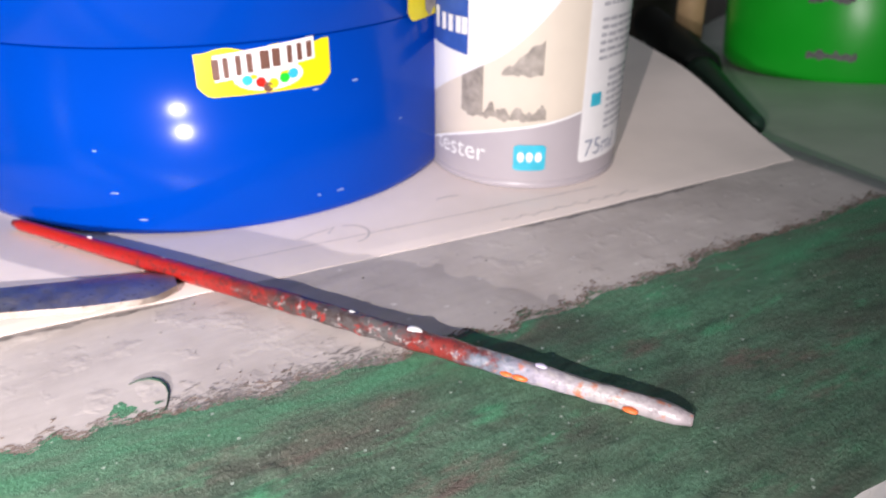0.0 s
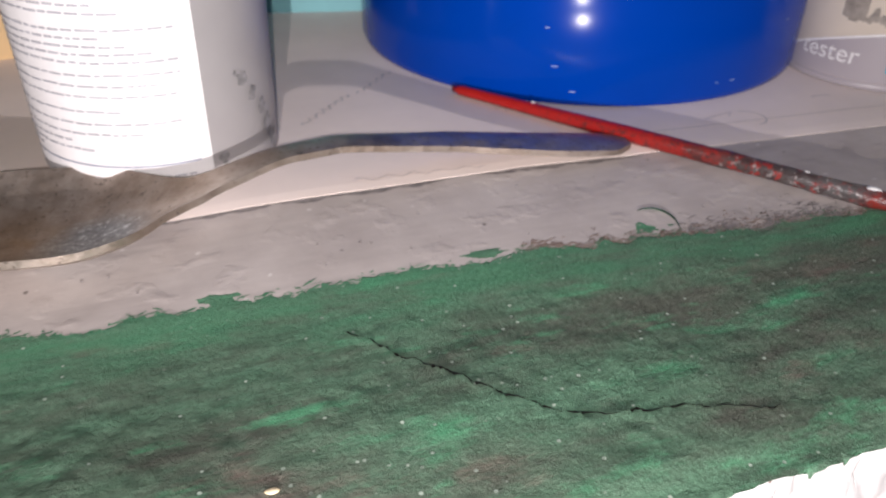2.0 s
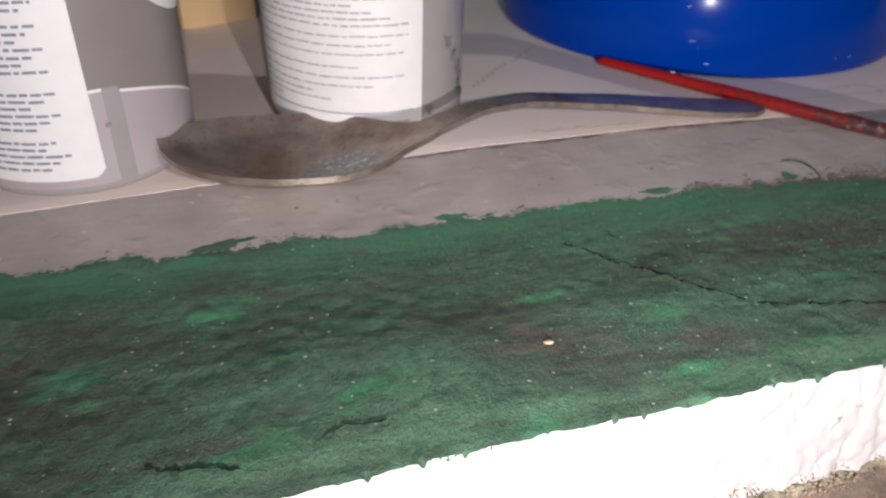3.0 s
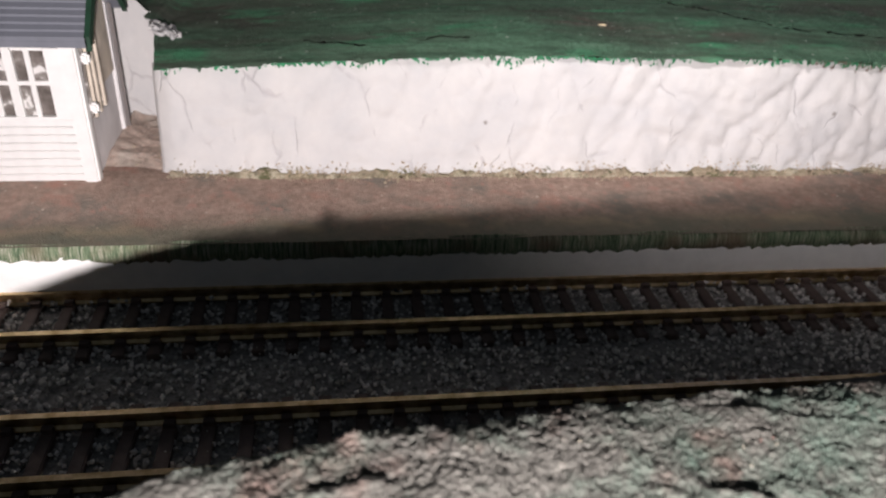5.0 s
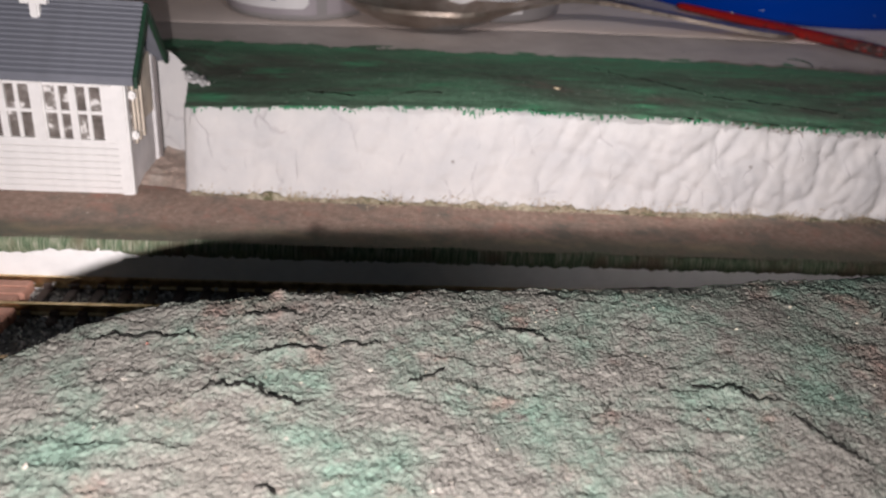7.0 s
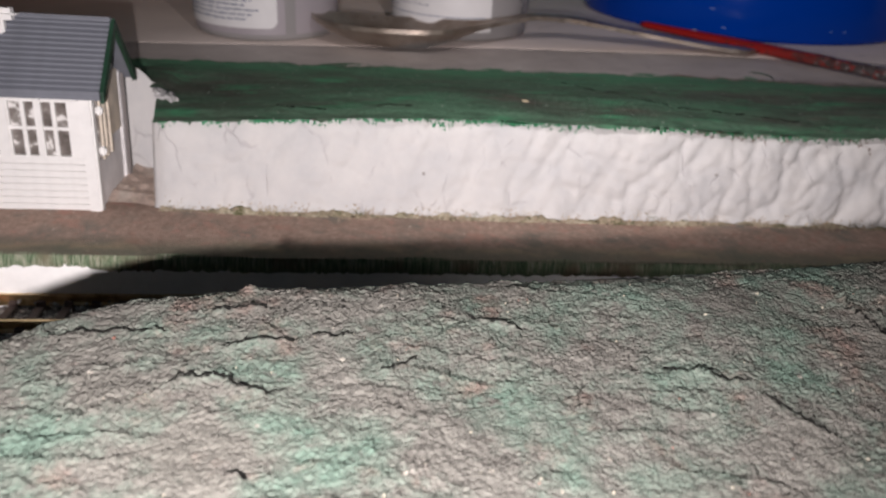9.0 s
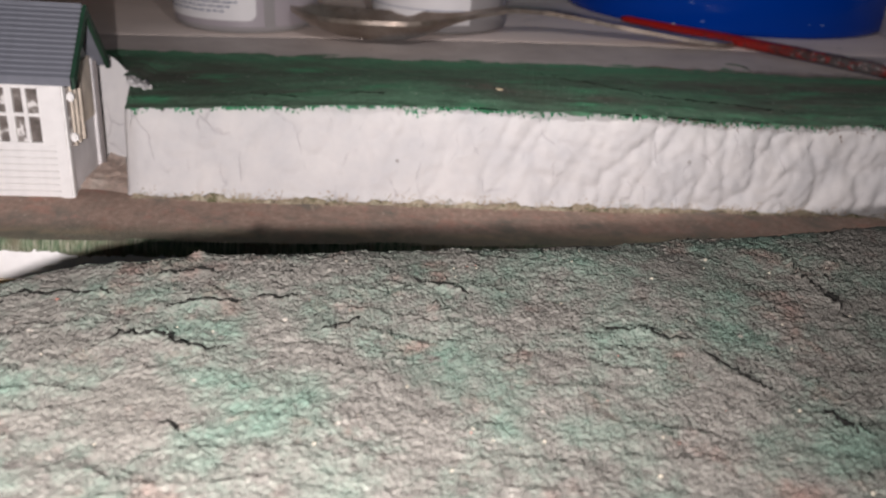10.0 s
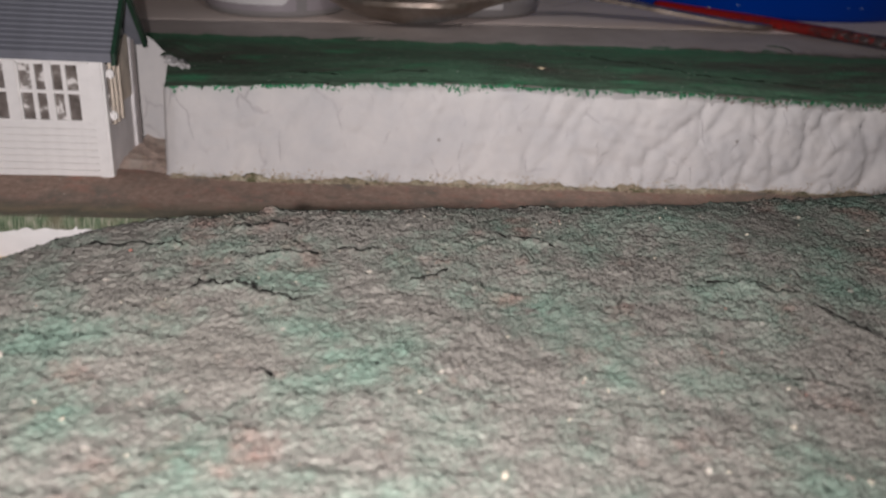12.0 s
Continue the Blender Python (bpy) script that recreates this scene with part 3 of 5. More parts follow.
# ---- green bank above the wall, and the shelf behind ----
def bank_z(x, y):
    y0, z0 = wall_y(x) + 0.002, line(WALL_TOP, x) + 0.0008
    end = smooth01((-0.0035 - x) / 0.006)
    y0, z0 = y0 + (0.0425 - y0) * end, z0 + (0.0200 - z0) * end
    y1 = line(GREY_EDGE, x)
    s = (y - y0) / max(0.005, y1 - y0)
    z1 = grey_z(x, y1 + 0.001) + 0.00012
    z = z0 + (z1 - z0) * min(1.0, max(0.0, s) / 0.93) ** (2.0 - 0.8 * smooth01((x - 0.13) / 0.05))
    z = min(z, z1) if y < y1 else z
    k = smooth01(s / 0.1) * smooth01((0.97 - s) / 0.12)
    z += k * (0.0005 * fractal(x * 30, y * 40, 1.0, 2) + 0.00014 * fractal(x * 420, y * 420, 6.0, 4))
    z += 0.0007 * smooth01((y - y0 + 0.0010) / 0.0045) * (1 - smooth01((s - 0.25) / 0.45)) - BANK_GROOVES.depth(x, y, 0.00030, 0.00026)
    w = smooth01((s - 0.72) / 0.2)
    z = z * (1 - w) + shelf_z(x, y) * w
    return z


BANK_CRACKS = [
    [(0.0790, 0.0625), (0.0846, 0.0535), (0.0928, 0.0425), (0.0968, 0.0372), (0.1025, 0.0335), (0.1150, 0.0305), (0.1210, 0.0280), (0.1320, 0.0270)],
    [(0.0165, 0.0285), (0.0215, 0.0262), (0.0255, 0.0255), (0.0300, 0.0232)], [(0.0345, 0.0252), (0.0390, 0.0268), (0.0450, 0.0262)]]


def crack_line(pts, seed):
    """A jagged way through the points: (x, y, share of its width)."""
    pts = [Vector((x, y)) for x, y in pts]
    runs = [0.0]
    for a, b in zip(pts, pts[1:]):
        runs.append(runs[-1] + (b - a).length)
    n = max(6, int(runs[-1] / 0.00016))
    way = []
    for i in range(n + 1):
        r = runs[-1] * i / n
        x = line([(q, p.x) for q, p in zip(runs, pts)], r)
        y = line([(q, p.y) for q, p in zip(runs, pts)], r)
        x += 0.0007 * fractal(x * 330, y * 330, seed, 4)
        y += 0.0007 * fractal(x * 330, y * 330, seed + 9, 4)
        taper = min(1.0, 7.0 * i / n, 7.0 * (n - i) / n)
        way.append((x, y, taper * max(0.22, 0.65 + 1.1 * noise.noise((x * 450, y * 450, seed)))))
    return way


class Grooves:
    """The clefts that the cracks cut into a surface."""

    def __init__(self, lines):
        self.cells = {}
        for way in lines:
            for x, y, w in way:
                self.cells.setdefault((int(x // 0.001), int(y // 0.001)), []).append((x, y, w))

    def depth(self, x, y, lift, deep):
        """How far the surface lies below its level: the near lip is curled up, and behind it the skin has sunk."""
        i, j = int(x // 0.001), int(y // 0.001)
        best, found = 1.0, None
        for a in (i - 1, i, i + 1):
            for b in (j - 1, j, j + 1):
                for p in self.cells.get((a, b), ()):
                    d2 = (x - p[0]) ** 2 + (y - p[1]) ** 2
                    if d2 < best:
                        best, found = d2, p
        if not found or best > 1e-6:
            return 0.0
        d = math.sqrt(best)
        if y < found[1]:
            return -lift * found[2] * max(0.0, 1 - d / 0.0010) ** 2
        return deep * found[2] * max(0.0, 1 - d / 0.0005)


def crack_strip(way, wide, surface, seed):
    """A ragged dark strip in a cleft, which paints in the shade of its depth."""
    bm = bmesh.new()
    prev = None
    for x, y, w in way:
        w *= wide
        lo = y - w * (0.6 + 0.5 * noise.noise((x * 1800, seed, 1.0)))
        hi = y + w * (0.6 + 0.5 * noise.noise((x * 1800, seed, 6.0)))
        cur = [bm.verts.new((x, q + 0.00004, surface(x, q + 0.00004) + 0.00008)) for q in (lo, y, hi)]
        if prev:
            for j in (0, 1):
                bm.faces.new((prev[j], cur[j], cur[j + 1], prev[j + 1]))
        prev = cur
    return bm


BANK_WAYS = [crack_line(pts, 3.0 + i) for i, pts in enumerate(BANK_CRACKS)]
BANK_GROOVES = Grooves(BANK_WAYS[:1] + [[(x, y, w * 0.5) for x, y, w in way] for way in BANK_WAYS[1:]])


def bank_edge(x):
    return line(GREY_EDGE, x) + 0.0022 * fractal(x * 110, 2.0, 0.0, 5) + 0.0012 * fractal(x * 300, 3.0, 0.0, 6)


def build_bank():
    bm = bmesh.new()
    xs = span(-0.0115, -0.003, 0.00025) + span(-0.0026, 0.15, 0.00025) + span(0.1509, 0.19, 0.001) + span(0.195, 0.6, 0.006)
    ss = span(0.0, 1.0, 0.0125)
    rows = []
    for s in ss:
        row = []
        for x in xs:
            y0 = wall_y(x) - 0.0003 + (0.0006 * fractal(x * 170, 1.0, 8.0) if x > -0.003 else 0.0)
            if x < -0.0035:
                y0 = line([(-0.0115, 0.0478), (-0.0092, 0.0432), (-0.0056, 0.0340), (-0.0035, 0.0206)], x) + 0.0009 * fractal(x * 900, 4.0, 2.0)
            y1 = bank_edge(x)
            y = y0 + (y1 - y0) * s
            z = bank_z(x, y)
            if s == 1.0:
                z = shelf_z(x, y) - 0.00005
            if s == 0.0:
                z -= 0.0001 + 0.0007 * max(0.0, fractal(x * 170, 0, 5, 6)) + 0.0007 * smooth01((noise.noise((x * 820, 7, 5)) - 0.28) * 5)
            row.append(bm.verts.new((x, y, z)))
        rows.append(row)
    for a, b in zip(rows, rows[1:]):
        for i in range(len(xs) - 1):
            bm.faces.new((a[i], a[i + 1], b[i + 1], b[i]))
    return bm


bank = tagged(part("bank", build_bank(), M["bank"]), "dark green painted scenic bank with cracks and grit", "scenic bank", kind="structure")
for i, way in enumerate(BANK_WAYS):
    part("crack", crack_strip(way, 0.00015 if i else 0.00030, bank_z, 3.0 + i), M["crack"], bank, "crack in the paint with its shade laid in as a dark strip")


def build_bank_rear():
    xs, ss = span(-0.30, -0.009, 0.0015), span(0.0, 1.0, 0.05)

    def f(x, s):
        y = 0.0425 + (line(GREY_EDGE, x) - 0.0425) * s
        return (x, y, 0.0196 + (shelf_z(x, y) + 0.0001 - 0.0196) * s + 0.0008 * fractal(x * 80, y * 80, 2.0) * smooth01(s * 4) * smooth01((1 - s) * 4))

    return grid(xs, ss, f)


tagged(part("bank_rear", build_bank_rear(), M["bank"]), "dark green painted bank behind the signal box", "scenic bank", kind="structure")


def build_shelf():
    xs = span(-0.35, 0.284, 0.006) + [0.2900]
    bm = bmesh.new()
    top, low = [], []
    for s in span(0.0, 0.24, 0.012) + span(0.3, 1.0, 0.1):
        row = []
        for x in xs:
            y0, y1 = line(GREY_EDGE, x) - 0.0115, line(CARD_EDGE, x) + 0.02
            y = y0 + (y1 - y0) * s
            row.append(bm.verts.new((x, y, grey_z(x, y) + 0.00005 * fractal(x * 90, s * 4, 0))))
        top.append(row)
    for a, b in zip(top, top[1:]):
        for i in range(len(xs) - 1):
            bm.faces.new((a[i], a[i + 1], b[i + 1], b[i]))
    made = bmesh.ops.extrude_face_region(bm, geom=bm.faces[:])
    for v in [g for g in made["geom"] if isinstance(g, bmesh.types.BMVert)]:
        v.co.z -= 0.006
    bmesh.ops.recalc_face_normals(bm, faces=bm.faces)
    return bm


tagged(part("shelf", build_shelf(), M["grey_paint"]), "grey painted shelf strip behind the green bank", "shelf", kind="structure")


def card_right(y):
    return 0.284 + (y - 0.0818) * 0.37


def build_card():
    bm = bmesh.new()
    us, vs = span(0.0, 1.0, 0.008), span(0.0, 1.0, 0.02)
    rows = []
    for v in vs:
        row = []
        for u in us:
            xf = -0.35 + u * (0.284 + 0.35)
            y0 = line(CARD_EDGE, xf) + 0.0004 * fractal(xf * 150, 1, 1) * (u < 0.995)
            y = y0 + (0.225 - y0) * v
            x = -0.35 + u * (card_right(y) + 0.35)
            lift = 0.0060 * max(0.0, (u - 0.895) / 0.105) ** 1.3 * smooth01((y - 0.082) / 0.06)
            row.append(bm.verts.new((x, y, shelf_z(x, y) + (0.0001 if v > 0 else -0.00003) + lift)))
        rows.append(row)
    for a, b in zip(rows, rows[1:]):
        for i in range(len(us) - 1):
            bm.faces.new((a[i], a[i + 1], b[i + 1], b[i]))
    made = bmesh.ops.extrude_face_region(bm, geom=bm.faces[:])
    for v in [g for g in made["geom"] if isinstance(g, bmesh.types.BMVert)]:
        v.co.z -= 0.0006
    bmesh.ops.recalc_face_normals(bm, faces=bm.faces)
    return bm


card = tagged(part("card_sheet", build_card(), M["card"], smooth=False), "cream card sheet with pencil notes lying on the shelf", "card sheet")
bench = part("bench", solid_box(0.297, 1.1, 0.02, 0.90, 0.018, 0.0245, bevel=0.001), M["bench"], smooth=False)
bench.matrix_world = Matrix.Translation((0, 0.0206, 0.0175)) @ Matrix.Rotation(radians(-3.2), 4, "X") @ Matrix.Translation((0, -0.0206, -0.0175))
tagged(bench, "grey-brown bench top beyond the card", "bench", kind="structure")


# ---- foreground embankment ----
def crest_y(x):
    return -0.0632 + 0.075 * x


CRACKS = [
    [(0.0175, -0.0757), (0.0186, -0.0746), (0.0199, -0.0731), (0.0225, -0.0739), (0.0238, -0.0749), (0.0258, -0.0753), (0.0275, -0.0749)],
    [(0.0333, -0.0732), (0.0349, -0.0723), (0.0364, -0.0715)],
    [(0.0218, -0.0703), (0.0235, -0.0698), (0.0256, -0.0695), (0.0276, -0.0689)],
    [(0.0282, -0.0689), (0.0316, -0.0685)],
    [(0.0205, -0.0655), (0.0225, -0.0650), (0.0259, -0.0649)],
    [(0.0100, -0.0693), (0.0117, -0.0675), (0.0137, -0.0677), (0.0176, -0.0684)],
    [(0.0540, -0.0731), (0.0562, -0.0741), (0.0584, -0.0753), (0.0604, -0.0752)],
    [(0.0604, -0.0765), (0.0620, -0.0786), (0.0635, -0.0809)],
    [(0.0745, -0.0621), (0.0744, -0.0678), (0.0745, -0.0721), (0.0752, -0.0746)],
    [(0.0396, -0.0654), (0.0411, -0.0667), (0.0452, -0.0678)],
    [(0.0660, -0.0839), (0.0671, -0.0865)],
    [(0.0238, -0.0823), (0.0257, -0.0835)]]


HILL_WAYS = [crack_line(pts, 20.0 + i) for i, pts in enumerate(CRACKS)]
HILL_GROOVES = Grooves(HILL_WAYS)


def grain(x, y):
    """Sand stirred into the paint: rounded grains, thicker in some places, with short fissures."""
    thick = smooth01(0.75 + 1.3 * noise.noise((x * 130, y * 130, 8.0)))
    d = noise.voronoi((x * 3200 + 0.6 * noise.noise((x * 900, y * 900, 1.0)), y * 3200, 0.5))[0]
    h = 0.00024 * (0.35 + 0.65 * thick) * min(1.0, 1.5 * (d[1] - d[0]))
    h += 0.00008 * noise.noise((x * 620, y * 620, 5.0)) + 0.00010 * noise.noise((x * 1250, y * 1250, 9.0))
    gate = smooth01(2.6 * (noise.noise((x * 150, y * 150, 3.0)) - 0.02))
    cleft = abs(noise.noise((x * 330 + y * 190, y * 640 - x * 120, 2.0)))
    scale = y * 360 + x * 60 + 1.5 * noise.noise((x * 85, y * 85, 6.0)) + 0.35 * noise.noise((x * 420, y * 420, 4.0))
    flake = smooth01(3.0 * (noise.noise((x * 120, y * 170, 7.0)) + 0.10))
    h += 0.00016 * flake * ((scale % 1.0) ** 1.5 - 0.4)
    return h - 0.00011 * gate * max(0.0, 1.0 - cleft * 11.0)


def hill_point(x, y):
    wob = 0.0006 * fractal(x * 140, y * 140, 1.0, 4)
    a = crest_y(x) - y + wob                              # how far in from the track side
    b = (x - (0.0045 + 0.55 * (y + 0.070))) * 0.85 + wob  # how far in from the end
    r = 0.008
    d = min(a, b) if a > r or b > r else r - math.hypot(max(0, r - a), max(0, r - b))
    if d < -0.012:
        return (x, y, -0.013)
    back = max(0.0, -0.0625 - y)
    top = 0.0234 - 0.11 * min(back, 0.022) - 0.02 * max(0.0, min(back, 0.08) - 0.022)
    k = smooth01((d + 0.001) / 0.003)
    top += 0.014 * (min(0.09, max(0.0, x)) - 0.036) + 0.030 * max(0.0, min(x, 0.09) - 0.056)
    top += 0.0006 * fractal(x * 60, y * 60, 3.0, 3) * k + 0.00007 * fractal(x * 400, y * 400, 2.0, 3)
    top += 0.0007 * math.exp(-((x - 0.0230) / 0.0010) ** 2 - ((y + 0.0614) / 0.0008) ** 2)
    if d > -0.004:
        top += grain(x, y) - HILL_GROOVES.depth(x, y, 0.00042, 0.00030)
    z = top - 0.0005 * (1 - k)
    if d < 0:
        z -= -d * 3.2
    return (x, y, max(-0.013, z))


def build_hill():
    xs = span(-0.14, -0.006, 0.004) + span(-0.005, 0.0, 0.0003) + span(0.00017, 0.086, 0.00017) + span(0.0863, 0.105, 0.0003) + span(0.108, 0.5, 0.006)
    ys = span(-0.40, -0.118, 0.006) + span(-0.116, -0.1, 0.001) + span(-0.0997, -0.0582, 0.00017) + span(-0.058, -0.052, 0.0003) + span(-0.0515, -0.040, 0.0008)
    return grid(xs, ys, hill_point)


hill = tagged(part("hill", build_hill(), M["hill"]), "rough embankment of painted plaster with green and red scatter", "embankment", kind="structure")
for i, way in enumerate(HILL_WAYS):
    part("crack", crack_strip(way, 0.00028, lambda x, y: hill_point(x, y)[2], 20.0 + i), M["crack"], hill, "crack in the paint with its shade laid in as a dark strip")


def grit(count, seed):
    """Single grains on the embankment."""
    rng = random.Random(seed)
    bm = bmesh.new()
    for i in range(count):
        x, y = rng.uniform(0.006, 0.085), rng.uniform(-0.098, -0.061)
        if y > crest_y(x) - 0.001 or (x - (0.0045 + 0.55 * (y + 0.070))) < 0.002:
            continue
        r = min(0.00026, rng.lognormvariate(-9.2, 0.35))
        z = hill_point(x, y)[2] + 0.3 * r
        q = Euler((rng.uniform(0, 6), rng.uniform(0, 6), 0)).to_matrix()
        vs = [bm.verts.new(Vector((x, y, z)) + q @ Vector(d) * r * rng.uniform(0.7, 1.3)) for d in ((1, 0, 0), (-1, 0, 0), (0, 1, 0), (0, -1, 0), (0, 0, 1), (0, 0, -1))]
        for a, b, c in ((0, 2, 4), (2, 1, 4), (1, 3, 4), (3, 0, 4), (2, 0, 5), (1, 2, 5), (3, 1, 5), (0, 3, 5)):
            bm.faces.new((vs[a], vs[b], vs[c]))
    return bm


M["pale_grit"] = plain("pale_sand_grain", (0.24, 0.22, 0.17), 0.8, vary=0.3, scale=900)
M["rust_grit"] = plain("rust_red_grain", (0.13, 0.055, 0.04), 0.8, vary=0.4, scale=900)
tagged(part("pale_grit", grit(75, 5), M["pale_grit"], smooth=False), "pale sand grains caught in the embankment's paint", "grit", kind="stuff")
tagged(part("rust_grit", grit(24, 9), M["rust_grit"], smooth=False), "rust-red grains caught in the embankment's paint", "grit", kind="stuff")


wall_back = part("wall_back", solid_box(-0.045, 0.036, 0.0, 0.01, 0.0, 0.5), M["teal_wall"], smooth=False)
wall_back.matrix_world = pose(0.104, 0.2075, 0, 0, 0, -14)
wall_far = part("wall_far", solid_box(-0.8, 1.5, 0.0, 0.05, -0.3, 0.9), M["bench_dark"], smooth=False)
wall_far.location = (0, 0.95, 0)
tagged(wall_far, "dim brown wall at the far side of the room", "room wall", kind="structure")
tagged(wall_back, "pale teal painted board at the back", "back wall", kind="structure")

# ---- printing round a pot: strips and letters bent about its axis ----
def bend_at(share, bm, angle, radius, lift):
    """Bends a flat print (x along the wall, y up it) round a pot: radius(h) at each height, centred on angle degrees."""
    r0 = radius(0.02)
    for v in bm.verts:
        q, h = v.co.x, v.co.y * share
        a, r = radians(angle) + q / r0, radius(h) + lift + v.co.z
        v.co = Vector((r * math.cos(a), r * math.sin(a), h))
    return bm


def bend(bm, angle, radius, lift):
    return bend_at(1.0, bm, angle, radius, lift)


def strip(s0, s1, low, high, step=0.0008, rise=0.004):
    """A flat print between two edges, each a height or a function of s."""
    lo = low if callable(low) else (lambda s: low)
    hi = high if callable(high) else (lambda s: high)
    bm = bmesh.new()
    ss = span(s0, s1, step)
    n = max(1, round(max(hi(s) - lo(s) for s in ss) / rise))
    rows = [[bm.verts.new((s, lo(s) + (hi(s) - lo(s)) * j / n, 0)) for s in ss] for j in range(n + 1)]
    for a, b in zip(rows, rows[1:]):
        for i in range(len(ss) - 1):
            bm.faces.new((a[i], a[i + 1], b[i + 1], b[i]))
    return bm


def join(bm, other):
    me = bpy.data.meshes.new("scratch")
    other.to_mesh(me)
    other.free()
    bm.from_mesh(me)
    bpy.data.meshes.remove(me)
    return bm


def bars(rows, seed):
    """Lines of print that cannot be read: rows of (s0, s1, height, thickness)."""
    rng = random.Random(seed)
    bm = bmesh.new()
    for s0, s1, h, t in rows:
        s = s0
        while s < s1:
            w = min(rng.uniform(0.0008, 0.0030), s1 - s)
            if w > 0.0003:
                j = rng.uniform(-0.00006, 0.00006)
                join(bm, strip(s, s + w, h - t / 2 + j, h + t / 2 + j))
            s += w + rng.uniform(0.0003, 0.0005)
    return bm


def letters(text, size):
    """Flat letters with their left foot at the origin."""
    cu = bpy.data.curves.new("lettering", "FONT")
    cu.body, cu.size, cu.resolution_u = text, size, 3
    ob = bpy.data.objects.new("lettering", cu)
    scene.collection.objects.link(ob)
    bpy.context.view_layer.update()
    me = bpy.data.meshes.new_from_object(ob.evaluated_get(bpy.context.evaluated_depsgraph_get()))
    bm = bmesh.new()
    bm.from_mesh(me)
    bpy.data.objects.remove(ob)
    bpy.data.curves.remove(cu)
    bpy.data.meshes.remove(me)
    return bm


def disc(s, h, r, ry=0.0, n=20):
    bm = bmesh.new()
    mid = bm.verts.new((s, h, 0))
    ring = [bm.verts.new((s + r * math.cos(2 * math.pi * i / n), h + (ry or r) * math.sin(2 * math.pi * i / n), 0)) for i in range(n)]
    for i in range(n):
        bm.faces.new((mid, ring[i], ring[(i + 1) % n]))
    return bm


def blot(s, h, r, seed, n=26, tall=1.3):
    """A ragged smear of paint."""
    bm = bmesh.new()
    mid = bm.verts.new((s, h, 0))
    ring = []
    for i in range(n):
        a = 2 * math.pi * i / n
        q = r * (0.75 + 0.55 * noise.noise((math.cos(a) * 1.7 + seed, math.sin(a) * 1.7, seed * 2.3)))
        ring.append(bm.verts.new((s + q * math.cos(a), h + tall * q * math.sin(a), 0)))
    for i in range(n):
        bm.faces.new((mid, ring[i], ring[(i + 1) % n]))
    return bm


M["scuff"] = plain("pale_blue_scuff", (0.22, 0.30, 0.50), 0.5, vary=0.3, scale=900)
# ---- blue sweet tin ----
def build_tin():
    t = thing("sweet_tin", "glossy blue plastic sweet tin with yellow labels on cream card", "tin", on_shelf(0.1751, 0.1656, 0.0003))
    part("body", lathe([(0, 0), (0.0556, 0), (0.0568, 0.0005), (0.0573, 0.0020), (0.0573, 0.0343), (0.0570, 0.0345), (0.0562, 0.0345), (0, 0.0345)], 160), M["blue"], t)
    part("lid", lathe([(0, 0.0346), (0.0569, 0.0346), (0.0572, 0.0349), (0.0572, 0.078), (0.0560, 0.081), (0.053, 0.0815), (0, 0.0815)], 160), M["blue"], t)

    def rad(h):
        return 0.0573

    w = 0.0118
    lab = part("label", bend_at(1.0, strip(-w, w, lambda s: 0.0258 + 0.0020 * max(0.0, (abs(s) - w + 0.0025) / 0.0025) ** 2, lambda s: 0.0337 + 0.0004 * math.sin(s * 700)), -95.2, rad, 0.00015), M["yellow"], t, "yellow paper label with a torn top edge")
    part("label_band", bend_at(1.0, strip(-0.0088, 0.0088, lambda s: 0.0296 + 0.14 * s, lambda s: 0.0338 + 0.10 * s), -95.2, rad, 0.00028), M["label"], lab, "white banner")
    bm = bmesh.new()
    for k, (c, wide) in enumerate(((-0.0085, 0.0012), (-0.0068, 0.0009), (-0.0047, 0.0009), (-0.0028, 0.0010), (-0.0002, 0.0016), (0.0018, 0.0014), (0.0042, 0.0009), (0.0060, 0.0009), (0.0078, 0.0010))):
        join(bm, strip(c - wide / 2, c + wide / 2, 0.0300 + 0.14 * c, 0.0332 + 0.10 * c))
    part("print", bend_at(1.0, bm, -95.2, rad, 0.00038), M["brown"], lab, "brown shapes on the banner")
    part("emblem", bend_at(1.0, disc(0.0003, 0.0288, 0.0062, 0.0026), -95.2, rad, 0.00022), M["label"], lab, "pale half round with coloured dots")
    for c, h, m in ((-0.0035, 0.0283, "teal_print"), (-0.0012, 0.0278, "red_lacquer"), (0.0010, 0.0274, "yellow"), (0.0030, 0.0281, "tub_green"), (0.0046, 0.0287, "teal_print"), (0.0000, 0.0268, "brown")):
        part("dot", bend_at(1.0, disc(c, h, 0.0009), -95.2, rad, 0.00030), M[m], lab)
    up = part("lid_label", bend_at(0.95, strip(-0.009, 0.009, lambda s: 0.0353 + 0.002 * max(0.0, (abs(s) - 0.007) / 0.002) ** 2, 0.050), -55, rad, 0.0006), M["yellow"], t, "yellow label on the lid")
    part("print", bend_at(0.95, strip(-0.003, 0.006, lambda s: 0.0362 + 0.0008 * math.sin(s * 1500), lambda s: 0.0415 - 40 * s * s), -55, rad, 0.0008), M["brush_mark"], up)
    rng = random.Random(3)
    for i in range(9):
        bm = disc(rng.uniform(-0.05, 0.05), rng.uniform(0.003, 0.03), rng.uniform(0.0003, 0.0009), rng.uniform(0.00008, 0.00022), 8)
        part("scuff", bend_at(0.95, bm, -100, rad, 0.0001), M["scuff"], t, "pale speck of dried paint")


build_tin()


